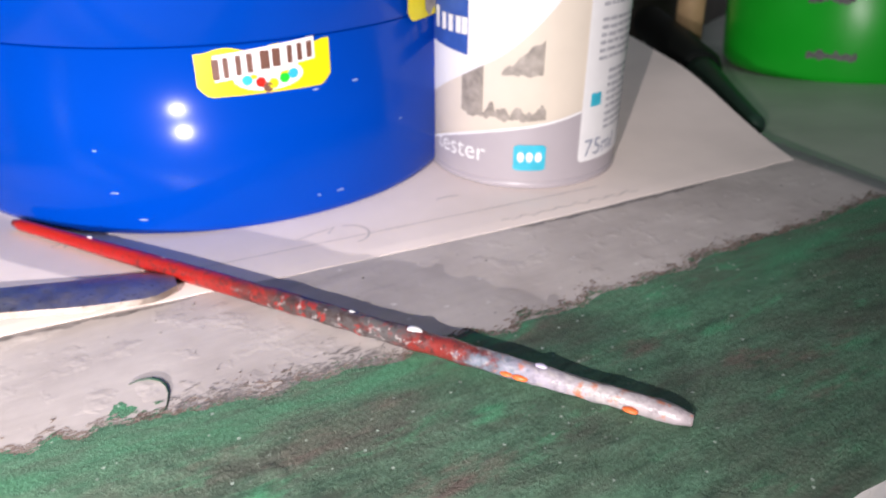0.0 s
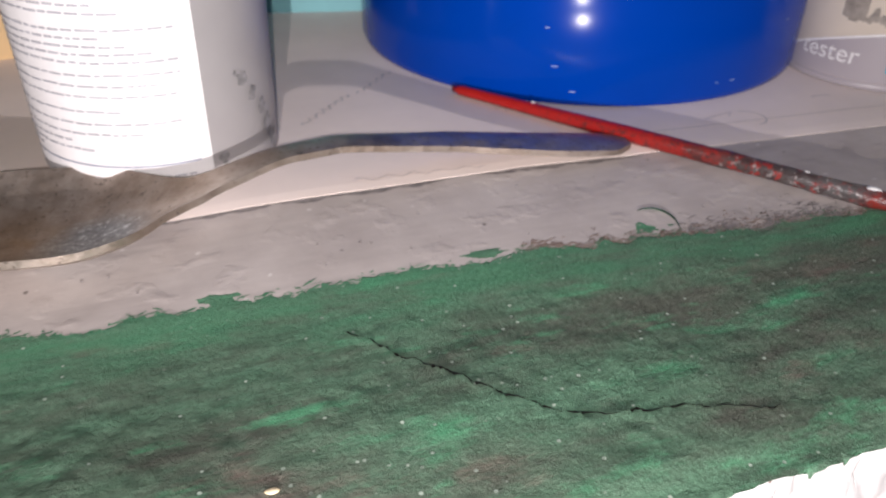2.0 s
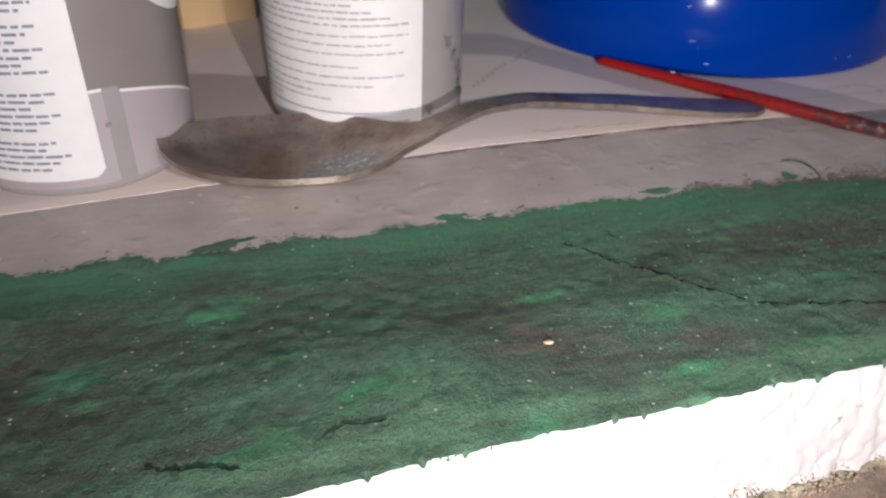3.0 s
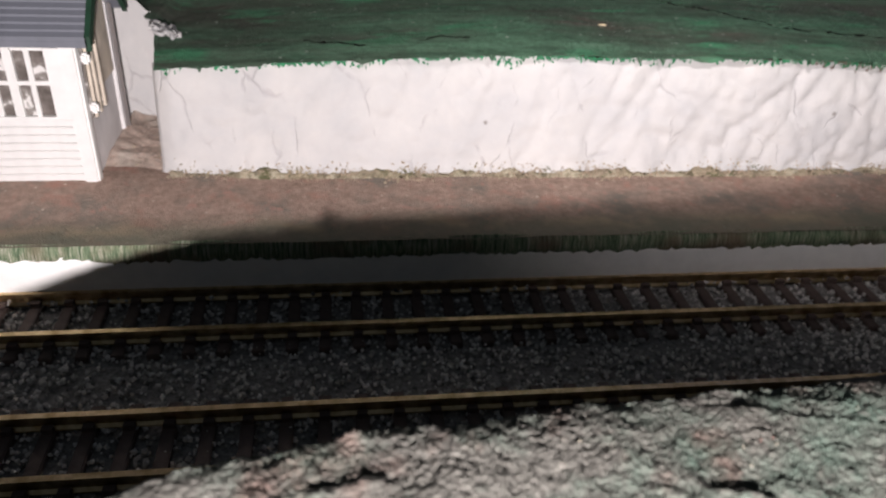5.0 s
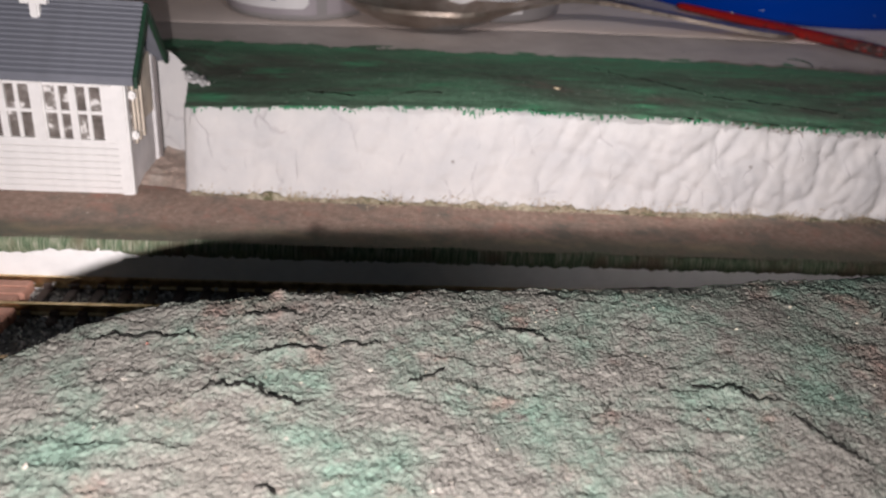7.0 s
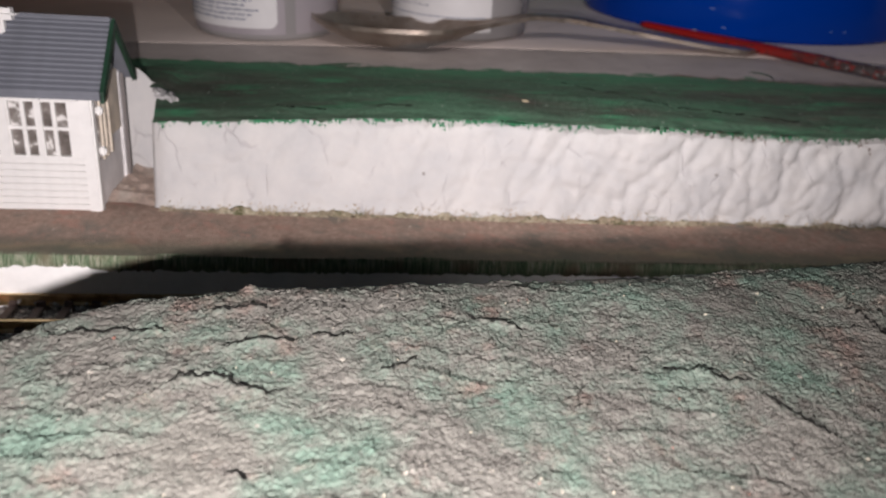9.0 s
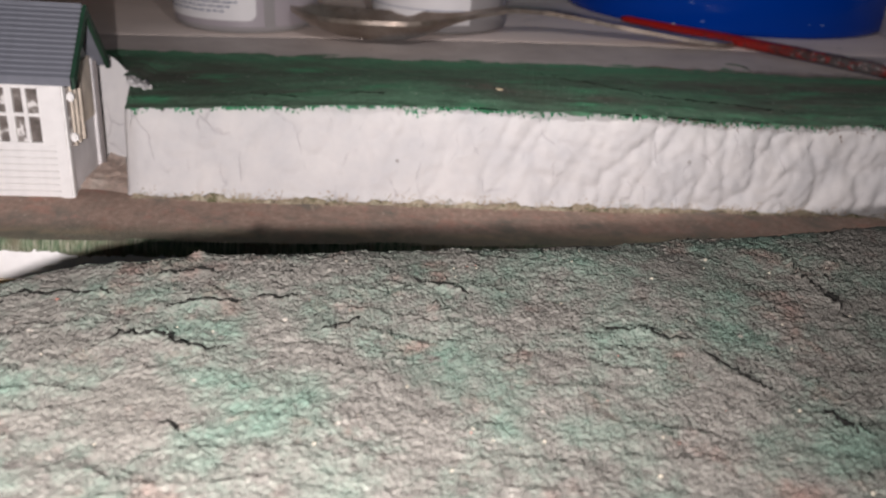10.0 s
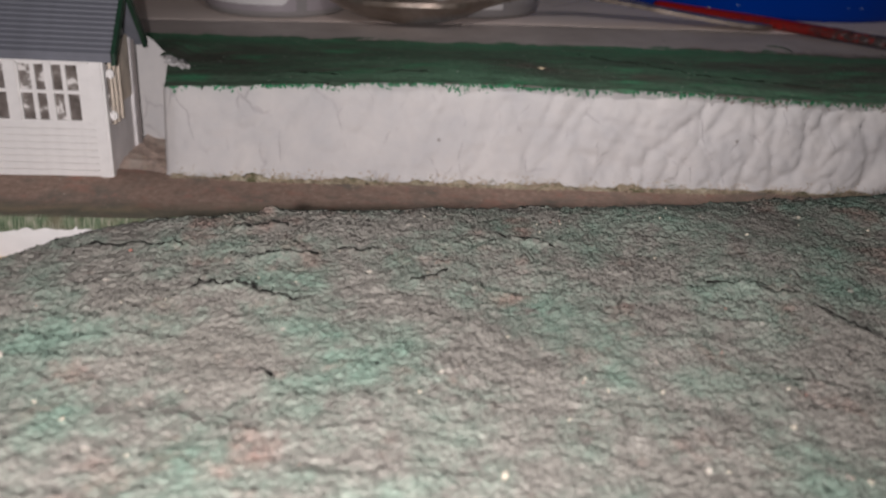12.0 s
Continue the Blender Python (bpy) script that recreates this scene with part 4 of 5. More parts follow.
# ---- paint tester pot ----
def build_tester():
    t = thing("paint_tester_pot", "cream and lilac-grey plastic paint tester pot on card", "paint pot", on_shelf(0.2312, 0.1161, 0.0003))
    part("body", lathe([(0, 0), (0.0190, 0), (0.0200, 0.0006), (0.0206, 0.0010), (0.0206, 0.0018), (0.0209, 0.0020), (0.0213, 0.058), (0.0200, 0.060), (0, 0.0605)], 96), M["cream_print"], t)
    part("base_rim", lathe([(0.0207, 0.0001), (0.0211, 0.0004), (0.0211, 0.0015), (0.0207, 0.0019)], 96), M["can_lilac"], t)
    part("cap", lathe([(0.0190, 0.0600), (0.0208, 0.0602), (0.0208, 0.072), (0.0195, 0.074), (0, 0.074)], 64), M["label"], t)

    def rad(h):
        return 0.0209 + 0.0004 * h / 0.058

    F = -126.0

    def wrap(bm, angle, radius, lift):
        for v in bm.verts:
            v.co.y += 0.0006
        return bend(bm, angle, radius, lift)

    top = lambda s: 0.0128 + 0.16 * s + 5.0 * s * abs(s)
    part("band", wrap(strip(-0.033, 0.033, 0.0014, top), F, rad, 0.0001), M["can_lilac"], t, "lilac-grey printed band")
    part("band_line", wrap(strip(-0.033, 0.012, top, lambda s: top(s) + 0.0005), F, rad, 0.00012), M["label"], t)
    low = lambda s: 0.0255 + 0.55 * (s + 0.008) + 26 * max(0.0, s + 0.008) ** 2 if s > -0.03 else 0.0134
    part("swoosh", wrap(strip(-0.030, 0.0078, lambda s: min(low(s), 0.0425), 0.0428), F, rad, 0.0001), M["label"], t, "white printed sweep")
    part("badge", wrap(strip(-0.0290, -0.0125, lambda s: 0.0265 - 0.10 * (s + 0.0125), lambda s: 0.0385 + 0.03 * (s + 0.02)), F, rad, 0.0002), M["navy"], t, "dark blue printed badge")
    bm = bmesh.new()
    for c in (-0.0225, -0.0200, -0.0178, -0.0156, -0.0140):
        join(bm, strip(c, c + 0.0014, 0.0305, 0.0338 + (0.001 if c < -0.02 else 0)))
    part("badge_print", wrap(bm, F, rad, 0.0003), M["label"], t)
    marks = [strip(-0.0140, -0.0088, lambda s: 0.0150 + 0.0010 * fractal(s * 500, 2, 1), lambda s: 0.0250 + 0.18 * (s + 0.014) + 0.0010 * fractal(s * 700, 3, 1), 0.0002),
             strip(-0.0050, 0.0032, lambda s: 0.0236 + 0.0006 * fractal(s * 500, 6, 1), lambda s: 0.0240 + 0.85 * (s + 0.005) + 0.0008 * fractal(s * 600, 7, 1), 0.0002),
             strip(-0.0125, 0.0042, lambda s: 0.0144 + 0.0012 * fractal(s * 400, 1, 1), lambda s: 0.0164 + 0.0022 * fractal(s * 500, 5, 1), 0.0002)]
    marks.append(blot(-0.0040, 0.0475, 0.0050, 7.0, tall=0.8, n=60))
    for bm in marks:
        part("brush_mark", wrap(bm, F, rad, 0.00008), M["brush_mark"], t, "taupe painted brush mark")
    logo = part("logo", wrap(strip(-0.0019, 0.0047, lambda s: 0.0038 + 0.0004 * (abs(s - 0.0014) > 0.0029), lambda s: 0.0094 - 0.0004 * (abs(s - 0.0014) > 0.0029)), F, rad, 0.0003), M["teal_print"], t, "small teal square emblem")
    bm = bmesh.new()
    for c in (-0.0004, 0.0014, 0.0032):
        join(bm, disc(c, 0.0068, 0.00072, 0.0011, 12))
    part("logo_print", wrap(bm, F, rad, 0.0004), M["label"], logo)
    panel = part("side_panel", wrap(strip(0.0120, 0.0320, lambda s: 0.0046 + 0.0008 * (s < 0.0125), 0.058), F, rad, 0.0003), M["label"], t, "white panel with small print")
    bm = letters("75ml", 0.0052)
    for v in bm.verts:
        v.co.x += 0.0132
        v.co.y += 0.0058
    part("lettering", wrap(bm, F, rad, 0.00045), M["ink"], panel)
    rows = [(0.0185, 0.0275, 0.0112 + 0.0015 * i, 0.0007) for i in range(9)] + [(0.0150, 0.0275, 0.0262 + 0.0015 * i, 0.0007) for i in range(19) if i % 7 != 6]
    part("small_print", wrap(bars(rows, 5), F, rad, 0.00042), M["ink_light"], panel, "grey lines of small print")
    part("small_logo", wrap(strip(0.0140, 0.0168, 0.0165, 0.0192), F, rad, 0.00042), M["teal_print"], panel)
    bm = letters("tester", 0.0058)
    wide = max(v.co.x for v in bm.verts)
    for v in bm.verts:
        v.co.x += -0.0078 - wide
        v.co.y += 0.0050
    part("lettering", wrap(bm, F, rad, 0.0003), M["label"], t, "white lettering")


build_tester()


# ---- the two grey paint pots ----
def pot_body(t, r0, r1):
    part("body", lathe([(0, 0), (r0 - 0.0014, 0), (r0 - 0.0005, 0.0005), (r0, 0.0014), (r1, 0.058), (r1 - 0.001, 0.060), (0, 0.0602)], 96), M["can_grey"], t)
    part("cap", lathe([(r1 - 0.0035, 0.0600), (r1 - 0.0015, 0.0604), (r1 - 0.0015, 0.073), (r1 - 0.003, 0.075), (0, 0.075)], 64), M["can_dark"], t)


def build_pot():
    t = thing("paint_pot", "grey plastic paint pot with white label and dark smudges", "paint pot", on_shelf(0.0649, 0.1230, 0.0003), group="paint pots")
    r0, r1 = 0.0203, 0.0212
    pot_body(t, r0, r1)

    def rad(h):
        return r0 + (r1 - r0) * h / 0.058

    F, e = -72.0, 0.0
    lab = part("label", bend_at(0.9, strip(-0.058, e, 0.0030, 0.0570), F, rad, 0.00025), M["label"], t, "white paper label with fine print")
    rows = [(-0.026, -0.003, 0.0050, 0.0004), (-0.040, -0.030, 0.0092, 0.0004), (-0.040, -0.018, 0.0105, 0.0004), (-0.040, -0.022, 0.0120, 0.0004), (-0.040, -0.010, 0.0136, 0.00034), (-0.040, -0.004, 0.0155, 0.00034),
            (-0.042, -0.012, 0.0178, 0.00034), (-0.042, -0.004, 0.0205, 0.00034), (-0.042, -0.006, 0.0224, 0.00034), (-0.042, -0.003, 0.0243, 0.00034)]
    rows += [(-0.042, -0.003 - 0.0035 * ((i * 5) % 4), 0.0265 + 0.00135 * i, 0.0004) for i in range(21) if i % 6 != 5]
    part("small_print", bend_at(0.9, bars(rows, 11), F, rad, 0.0004), M["ink_light"], lab, "grey lines of small print")
    part("rule", bend_at(0.9, strip(-0.034, -0.002, 0.0073, 0.0076), F, rad, 0.0004), M["ink"], lab)
    for k, (s, h, r) in enumerate(((0.0075, 0.0200, 0.0020), (0.0095, 0.0165, 0.0019), (0.0120, 0.0130, 0.0020), (0.0135, 0.0090, 0.0026), (0.0020, 0.0062, 0.0016), (0.0150, 0.0055, 0.0024), (0.0060, 0.0215, 0.0006))):
        part("smudge", bend_at(0.9, blot(s, h, r * 0.7, 3.0 + k, n=40), F, rad, 0.0003), M["smudge"], t, "dark paint smudge")
    part("print", bend_at(0.9, bars([(0.0090, 0.0140, 0.0345, 0.0014), (0.0085, 0.0150, 0.0375, 0.0016)], 2), F, rad, 0.0001), M["label"], t)


def build_pot_arcs():
    t = thing("paint_pot", "grey plastic paint pot with white arcs and a white printed label", "paint pot", on_shelf(0.0080, 0.1167, 0.0003), group="paint pots")
    r0, r1 = 0.0201, 0.0208
    pot_body(t, r0, r1)

    def rad(h):
        return r0 + (r1 - r0) * h / 0.058

    F = -90.0
    ring = lambda s: 0.0205 - 10.0 * max(0.0, s) ** 2
    part("lower_band", bend_at(0.9, strip(-0.03, 0.0066, 0.0022, lambda s: 0.0205), F, rad, 0.00008), M["can_lilac"], t, "lilac-grey printed band")
    part("lower_band", bend_at(0.9, strip(0.0096, 0.042, 0.0022, ring), F, rad, 0.00008), M["can_lilac"], t, "lilac-grey printed band")
    part("upper_band", bend_at(0.9, strip(-0.03, 0.040, lambda s: 0.0210 if s < 0.0096 else ring(s) + 0.0005, 0.056), F, rad, 0.00004), M["can_dark"], t, "taupe printed field")
    part("ring", bend_at(0.9, strip(0.0096, 0.040, ring, lambda s: ring(s) + 0.0006), F, rad, 0.00012), M["label"], t, "thin white printed line")
    part("ring", bend_at(0.9, strip(-0.004, 0.0066, 0.0205, 0.0211), F, rad, 0.00012), M["label"], t, "thin white printed line")
    arc = lambda s: 0.0300 + 0.034 * (max(0.0, 0.030 - s) / 0.030) ** 2.2
    part("disc", bend_at(0.9, strip(0.0015, 0.036, arc, 0.0570), F, rad, 0.0001), M["can_grey"], t, "pale grey printed round")
    part("arc", bend_at(0.9, strip(0.0015, 0.036, lambda s: min(arc(s), 0.056), lambda s: min(arc(s) + 0.0022, 0.0575)), F, rad, 0.00018), M["label"], t, "broad white printed arc")
    lab = part("label", bend_at(0.9, strip(-0.052, 0.0045, lambda s: 0.0040 + 0.0016 * max(0.0, (s - 0.0025) / 0.002) ** 2, 0.0560), F, rad, 0.0003), M["label"], t, "white paper label with rounded corners")
    rows = [(-0.030, -0.0020 + 0.0018 * ((i * 7) % 3 - 1), 0.0066 + 0.00135 * i, 0.00052) for i in range(36) if i not in (5, 12, 13, 21, 27, 28)]
    part("small_print", bend_at(0.9, bars(rows, 21), F, rad, 0.00042), M["ink"], lab, "blue-grey lines of small print")
    for s, h, r in ((0.0065, 0.0140, 0.0006), (0.0110, 0.0270, 0.0004)):
        part("smudge", bend_at(0.9, blot(s, h, r, 3.0), F, rad, 0.0002), M["smudge"], t)


build_pot()
build_pot_arcs()


# ---- teaspoon ----
def build_spoon():
    t = thing("teaspoon", "tarnished steel teaspoon lying on the card and shelf", "teaspoon", (0, 0, 0))
    axis = [(0.0, 0.0218, 0.1024), (0.12, 0.0325, 0.0978), (0.30, 0.0540, 0.0905), (0.40, 0.0670, 0.0901), (0.47, 0.0765, 0.0936), (0.58, 0.0900, 0.0976), (0.75, 0.1125, 0.0991), (1.0, 0.1468, 0.0948)]
    # share of length: half width, rim height over the card, bowl depth
    form = [(0.0, 0.0006, 0.0068, 0.0), (0.012, 0.0044, 0.0068, 0.0006), (0.03, 0.0074, 0.0067, 0.0014), (0.08, 0.0118, 0.0064, 0.0034), (0.15, 0.0152, 0.0060, 0.0050), (0.22, 0.0163, 0.0061, 0.0054),
            (0.28, 0.0156, 0.0064, 0.0050), (0.33, 0.0120, 0.0067, 0.0036), (0.37, 0.0064, 0.0071, 0.0016), (0.41, 0.0032, 0.0076, 0.0003), (0.50, 0.0026, 0.0088, -0.0006),
            (0.60, 0.0030, 0.0078, -0.0007), (0.75, 0.0040, 0.0046, -0.0006), (0.90, 0.0050, 0.0020, -0.0005), (0.97, 0.0049, 0.0012, -0.0004), (0.99, 0.0036, 0.0011, -0.0003), (1.0, 0.0010, 0.0011, 0.0)]

    def at(u, k):
        return line([(f[0], f[k]) for f in form], u)

    def centre(u):
        return Vector((line([(a, b) for a, b, c in axis], u), line([(a, c) for a, b, c in axis], u), 0))

    def sheet(us):
        bm = bmesh.new()
        rows = []
        for u in us:
            c = centre(u)
            d = (centre(min(1.0, u + 0.04)) - centre(max(0.0, u - 0.04))).normalized()
            side = Vector((-d.y, d.x, 0))
            row = []
            for j in range(-10, 11):
                v = j / 10
                w, rim, deep = (sum(at(min(1.0, max(0.0, u + o)), k) for o in (-0.012, 0.0, 0.012)) / 3 for k in (1, 2, 3))
                p = c + side * (v * w)
                z = shelf_z(c.x, c.y) + 0.0006 + rim - deep * (1 - v * v)
                row.append(bm.verts.new((p.x, p.y, z)))
            rows.append(row)
        for a, b in zip(rows, rows[1:]):
            for i in range(20):
                bm.faces.new((a[i], b[i], b[i + 1], a[i + 1]))
        made = bmesh.ops.extrude_face_region(bm, geom=bm.faces[:])
        for v in [g for g in made["geom"] if isinstance(g, bmesh.types.BMVert)]:
            v.co.z -= 0.0011
        bmesh.ops.recalc_face_normals(bm, faces=bm.faces)
        return bm

    part("bowl", sheet(span(0.0, 0.408, 0.008)), M["steel"], t, "shallow tarnished bowl with a grey pitted patch")
    part("handle", sheet(span(0.408, 1.0, 0.008)), M["steel"], t, "arched handle")
    for ob in t.children:
        ob.data.set_sharp_from_angle(angle=radians(50))


build_spoon()


# ---- paintbrush handle lying across the shelf and the bank ----
def build_brush():
    a, b = Vector((0.1262, 0.1319, 0.0268)), Vector((0.1930, 0.0273, 0.0226))
    t = thing("paintbrush_handle", "red lacquered paintbrush handle splashed with white and orange paint", "paintbrush")
    d = b - a
    t.matrix_world = Matrix.Translation(a) @ d.to_track_quat("X", "Z").to_matrix().to_4x4()
    n, segs = 60, 16
    bm = bmesh.new()
    rings = []
    for i in range(n + 1):
        u = i / n
        r = 0.0011 + 0.0005 * smooth01(u / 0.35) - 0.0003 * smooth01((u - 0.55) / 0.45)
        r *= 1 if 0.012 < u < 0.985 else 0.62
        lump = smooth01((u - 0.42) / 0.1)
        ring = []
        for j in range(segs):
            w = 2 * math.pi * j / segs
            q = r * (1 + lump * 0.24 * noise.noise((u * 46, math.cos(w) * 1.5, math.sin(w) * 1.5)))
            ring.append(bm.verts.new((u * d.length, q * math.cos(w), q * math.sin(w))))
        rings.append(ring)
    for p, q in zip(rings, rings[1:]):
        for j in range(segs):
            k = (j + 1) % segs
            bm.faces.new((p[j], q[j], q[k], p[k]))
    bm.faces.new(list(reversed(rings[0])))
    bm.faces.new(rings[-1])
    bmesh.ops.recalc_face_normals(bm, faces=bm.faces)
    part("shaft", bm, M["stick"], t)
    for u, side, size, m in ((0.685, 1, 0.0015, "label"), (0.805, -1, 0.0010, "orange"), (0.82, -1, 0.0012, "orange"), (0.94, -1, 0.0012, "orange"), (0.60, 1, 0.0007, "label"), (0.30, 1, 0.0006, "label"), (0.16, 1, 0.0006, "label"), (0.84, 1, 0.0010, "lilac")):
        bm = bmesh.new()
        bmesh.ops.create_icosphere(bm, subdivisions=2, radius=size * 0.62)
        for v in bm.verts:
            v.co *= 1 + 0.3 * noise.noise(v.co * 900 + Vector((u * 50, 0, 0)))
            v.co = Vector((v.co.x * 1.5, v.co.y * 0.8, v.co.z * 0.55))
            v.co += Vector((u * d.length, 0.0002 if side > 0 else -0.0015, 0.0014 if side > 0 else -0.0002))
        part("paint_blob", bm, M[m], t)


build_brush()


# ---- the far end of the bench ----
def build_marker():
    t = thing("marker_pen", "black marker pen with a tapered green-black cap on the bench", "marker pen")
    a, b = Vector((0.3060, 0.1095, 0.0242)), Vector((0.4450, 0.2927, 0.0218))
    d = b - a
    t.matrix_world = Matrix.Translation(a) @ d.to_track_quat("Z", "Y").to_matrix().to_4x4()
    ln = d.length
    part("cap", lathe([(0, 0), (0.0022, 0.0004), (0.0031, 0.003), (0.0043, 0.045), (0.0055, 0.072), (0.0058, 0.080), (0, 0.0801)], 40), M["dark_green"], t, "tapered dark green cap")
    part("barrel", lathe([(0, 0.0802), (0.0068, 0.0803), (0.0084, 0.084), (0.0086, ln - 0.01), (0.0070, ln), (0, ln)], 40), M["black"], t, "black barrel")


def build_tub():
    t = thing("plastic_tub", "bright green plastic tub with dark scuffs on the bench", "tub", (0.4525, 0.1781, 0.0157))
    part("body", lathe([(0, 0), (0.0500, 0), (0.0518, 0.0015), (0.0525, 0.004), (0.0560, 0.090), (0.0545, 0.090), (0.0510, 0.006), (0, 0.005)], 96), M["tub_green"], t)
    rad = lambda h: 0.0523 + 0.0036 * h / 0.09
    for s0, s1, h in ((-0.012, 0.006, 0.0110), (-0.014, 0.002, 0.0318)):
        bm = strip(s0, s1, lambda s: h - 0.0012 + 0.0016 * fractal(s * 300, h * 900, 1), lambda s: h + 0.0008 + 0.0030 * max(0.0, fractal(s * 350, h * 900, 5)) + 0.0002, 0.0004)
        part("scuff", bend(bm, -152, rad, 0.0002), M["smudge"], t, "dark scuff mark")


build_marker()
build_tub()
block = thing("wood_offcut", "pale wooden offcut standing between the pen and the tub", "wood offcut", (0.4150, 0.2361, 0.0125), rz=35)
part("board", solid_box(-0.004, 0.004, -0.006, 0.006, 0.0, 0.06, bevel=0.0008), M["pale_wood"], block)
dark = thing("cardboard_box", "dull brown cardboard box at the back of the bench", "cardboard box", (0.5200, 0.3599, 0.0055), rz=30)
part("carton", solid_box(-0.09, 0.09, -0.03, 0.03, 0.0, 0.09, bevel=0.001), M["bench_dark"], dark)
carton = thing("card_box", "ochre cardboard box standing behind the paint pots", "cardboard box", (0.0500, 0.1938, 0.0263), rz=17)
part("carton", solid_box(-0.026, 0.0, 0.0, 0.018, 0.0, 0.12, bevel=0.0006), M["ochre"], carton, "ochre printed card front")
# added panel: its brown stands in for shade behind pots and signal box
side = thing("wood_box", "added brown wooden panel standing in for brownish shade behind the signal box", "wooden box", (0.0235, 0.1857, 0.0253), rz=12)
part("panel", solid_box(-0.25, 0.0, 0.0, 0.03, -0.015, 0.12, bevel=0.001), M["wood"], side)


# ---- signal box ----
def build_signal_box():
    x0, x1, y0, y1, z0, z1 = -0.0720, -0.0129, 0.0165, 0.0350, 0.0004, 0.0226
    t = thing("signal_box", "white clapboard model signal box with a slate-grey roof on the platform", "signal box", (x1, y0, z0))
    W, D, H = x1 - x0, y1 - y0, z1 - z0

    def add(name, bm, mat, parent=t, label="", smooth=False):
        return part(name, bm, mat, parent, label, smooth)

    lo, hi = 0.0098, 0.0200
    unit, gap, first = 0.0100, 0.0018, 0.0036
    front = solid_box(-W, 0.0, 0.0006, 0.0016, 0.0, lo)
    box(front, -W, 0.0, 0.0004, 0.0016, hi, H)
    edges = [(0.0, -first)]
    for k in range(5):
        s = -first - k * (unit + gap)
        edges.append((s - unit, s - unit - gap))
    for a, b in edges:
        box(front, b, a, 0.0, 0.0016, lo, hi)
    wall = add("front_wall", front, M["white_paint"], label="white clapboard front")
    n = 8
    board = mesh_of("clapboard", solid_box(-W, 0.0, 0.0001, 0.0007, 0.00012, lo / n, bevel=0.00012), M["white_paint"], False)
    for i in range(n):
        p = new("clapboard", board)
        p.parent, p.location = wall, (0, 0, lo * i / n)
    add("rear_wall", solid_box(-W, 0.0, D - 0.0014, D, 0.0, H), M["white_paint"])
    bm = bmesh.new()
    ridge = 0.0092
    outline = [(0.0016, 0), (D - 0.0014, 0), (D - 0.0014, H), (D / 2, H + ridge), (0.0016, H)]
    for xx in (-0.0012, 0.0):
        vs = [bm.verts.new((xx, y, z)) for y, z in outline]
        bm.faces.new(vs if xx == 0.0 else list(reversed(vs)))
    vs = list(bm.verts)
    for i in range(5):
        j = (i + 1) % 5
        bm.faces.new((vs[i], vs[j], vs[5 + j], vs[5 + i]))
    bmesh.ops.recalc_face_normals(bm, faces=bm.faces)
    add("gable_wall", bm, M["gable"], label="weathered pale grey gable end")
    add("corner_post", solid_box(-0.0016, 0.0006, -0.0005, 0.0014, -0.0002, H, bevel=0.0003), M["white_paint"])
    add("corner_post", solid_box(-0.0008, 0.0005, D - 0.0012, D + 0.0004, -0.0002, H, bevel=0.0002), M["gable"])
    add("downpipe", solid_box(0.0005, 0.0011, D - 0.0003, D + 0.0005, 0.0008, H - 0.0004, bevel=0.00025), M["can_dark"], label="thin grey downpipe")
    add("weathered_panel", solid_box(0.0, 0.0004, D - 0.0080, D - 0.0016, 0.0115, H + 0.0006, bevel=0.0001), M["weathered"], label="cream panel streaked with brown")
    # windows of eight panes, two sashes each
    for k in range(5):
        s = -first - k * (unit + gap)
        win = add("window", solid_box(s - unit, s, 0.0002, 0.0009, lo - 0.0003, lo + 0.0003), M["white_paint"], label="white framed window with smeared dark panes")
        fr = bmesh.new()
        ph, pw = hi - lo, unit
        for f, th in ((0.0, 0.0005), (0.5, 0.0012), (1.0, 0.0005)):
            box(fr, s - pw * f - th / 2, s - pw * f + th / 2, 0.0003, 0.0011, lo, hi, bevel=0.0001)
        for f in (0.25, 0.75):
            box(fr, s - pw * f - 0.00035, s - pw * f + 0.00035, 0.00045 + 0.0001 * (k % 2), 0.0010, lo, hi, bevel=0.0001)
        for f in (0.5,):
            box(fr, s - pw, s, 0.0005, 0.0010, lo + ph * f - 0.0003, lo + ph * f + 0.0003, bevel=0.0001)
        box(fr, s - pw, s, 0.0004, 0.0010, hi - 0.0005, hi, bevel=0.0001)
        part("frame", fr, M["white_paint"], win, smooth=False)
        for f in (0.02, 0.27, 0.52, 0.77):
            for g in (0.02, 0.52):
                part("pane", solid_box(s - pw * (f + 0.23), s - pw * f, 0.0011, 0.0014, lo + ph * g, lo + ph * (g + 0.46)), M["pane"], win, smooth=False)
    # gable window with small catches
    gw = add("gable_window", solid_box(0.0001, 0.0006, 0.0022, 0.0085, 0.0092, 0.0196), M["pane"], label="dark streaked gable window")
    for yy in (0.0030, 0.0052, 0.0078):
        part("glazing_bar", solid_box(0.0005, 0.0010, yy, yy + 0.0006, 0.0090, 0.0198), M["weathered"], gw, smooth=False)
    for zz in (0.0100, 0.0172):
        part("catch", solid_box(0.0004, 0.0016, 0.0016, 0.0026, zz, zz + 0.0016, bevel=0.0003), M["white_paint"], gw, smooth=False)
    # roof in overlapping courses
    over, rows = 0.0014, 14
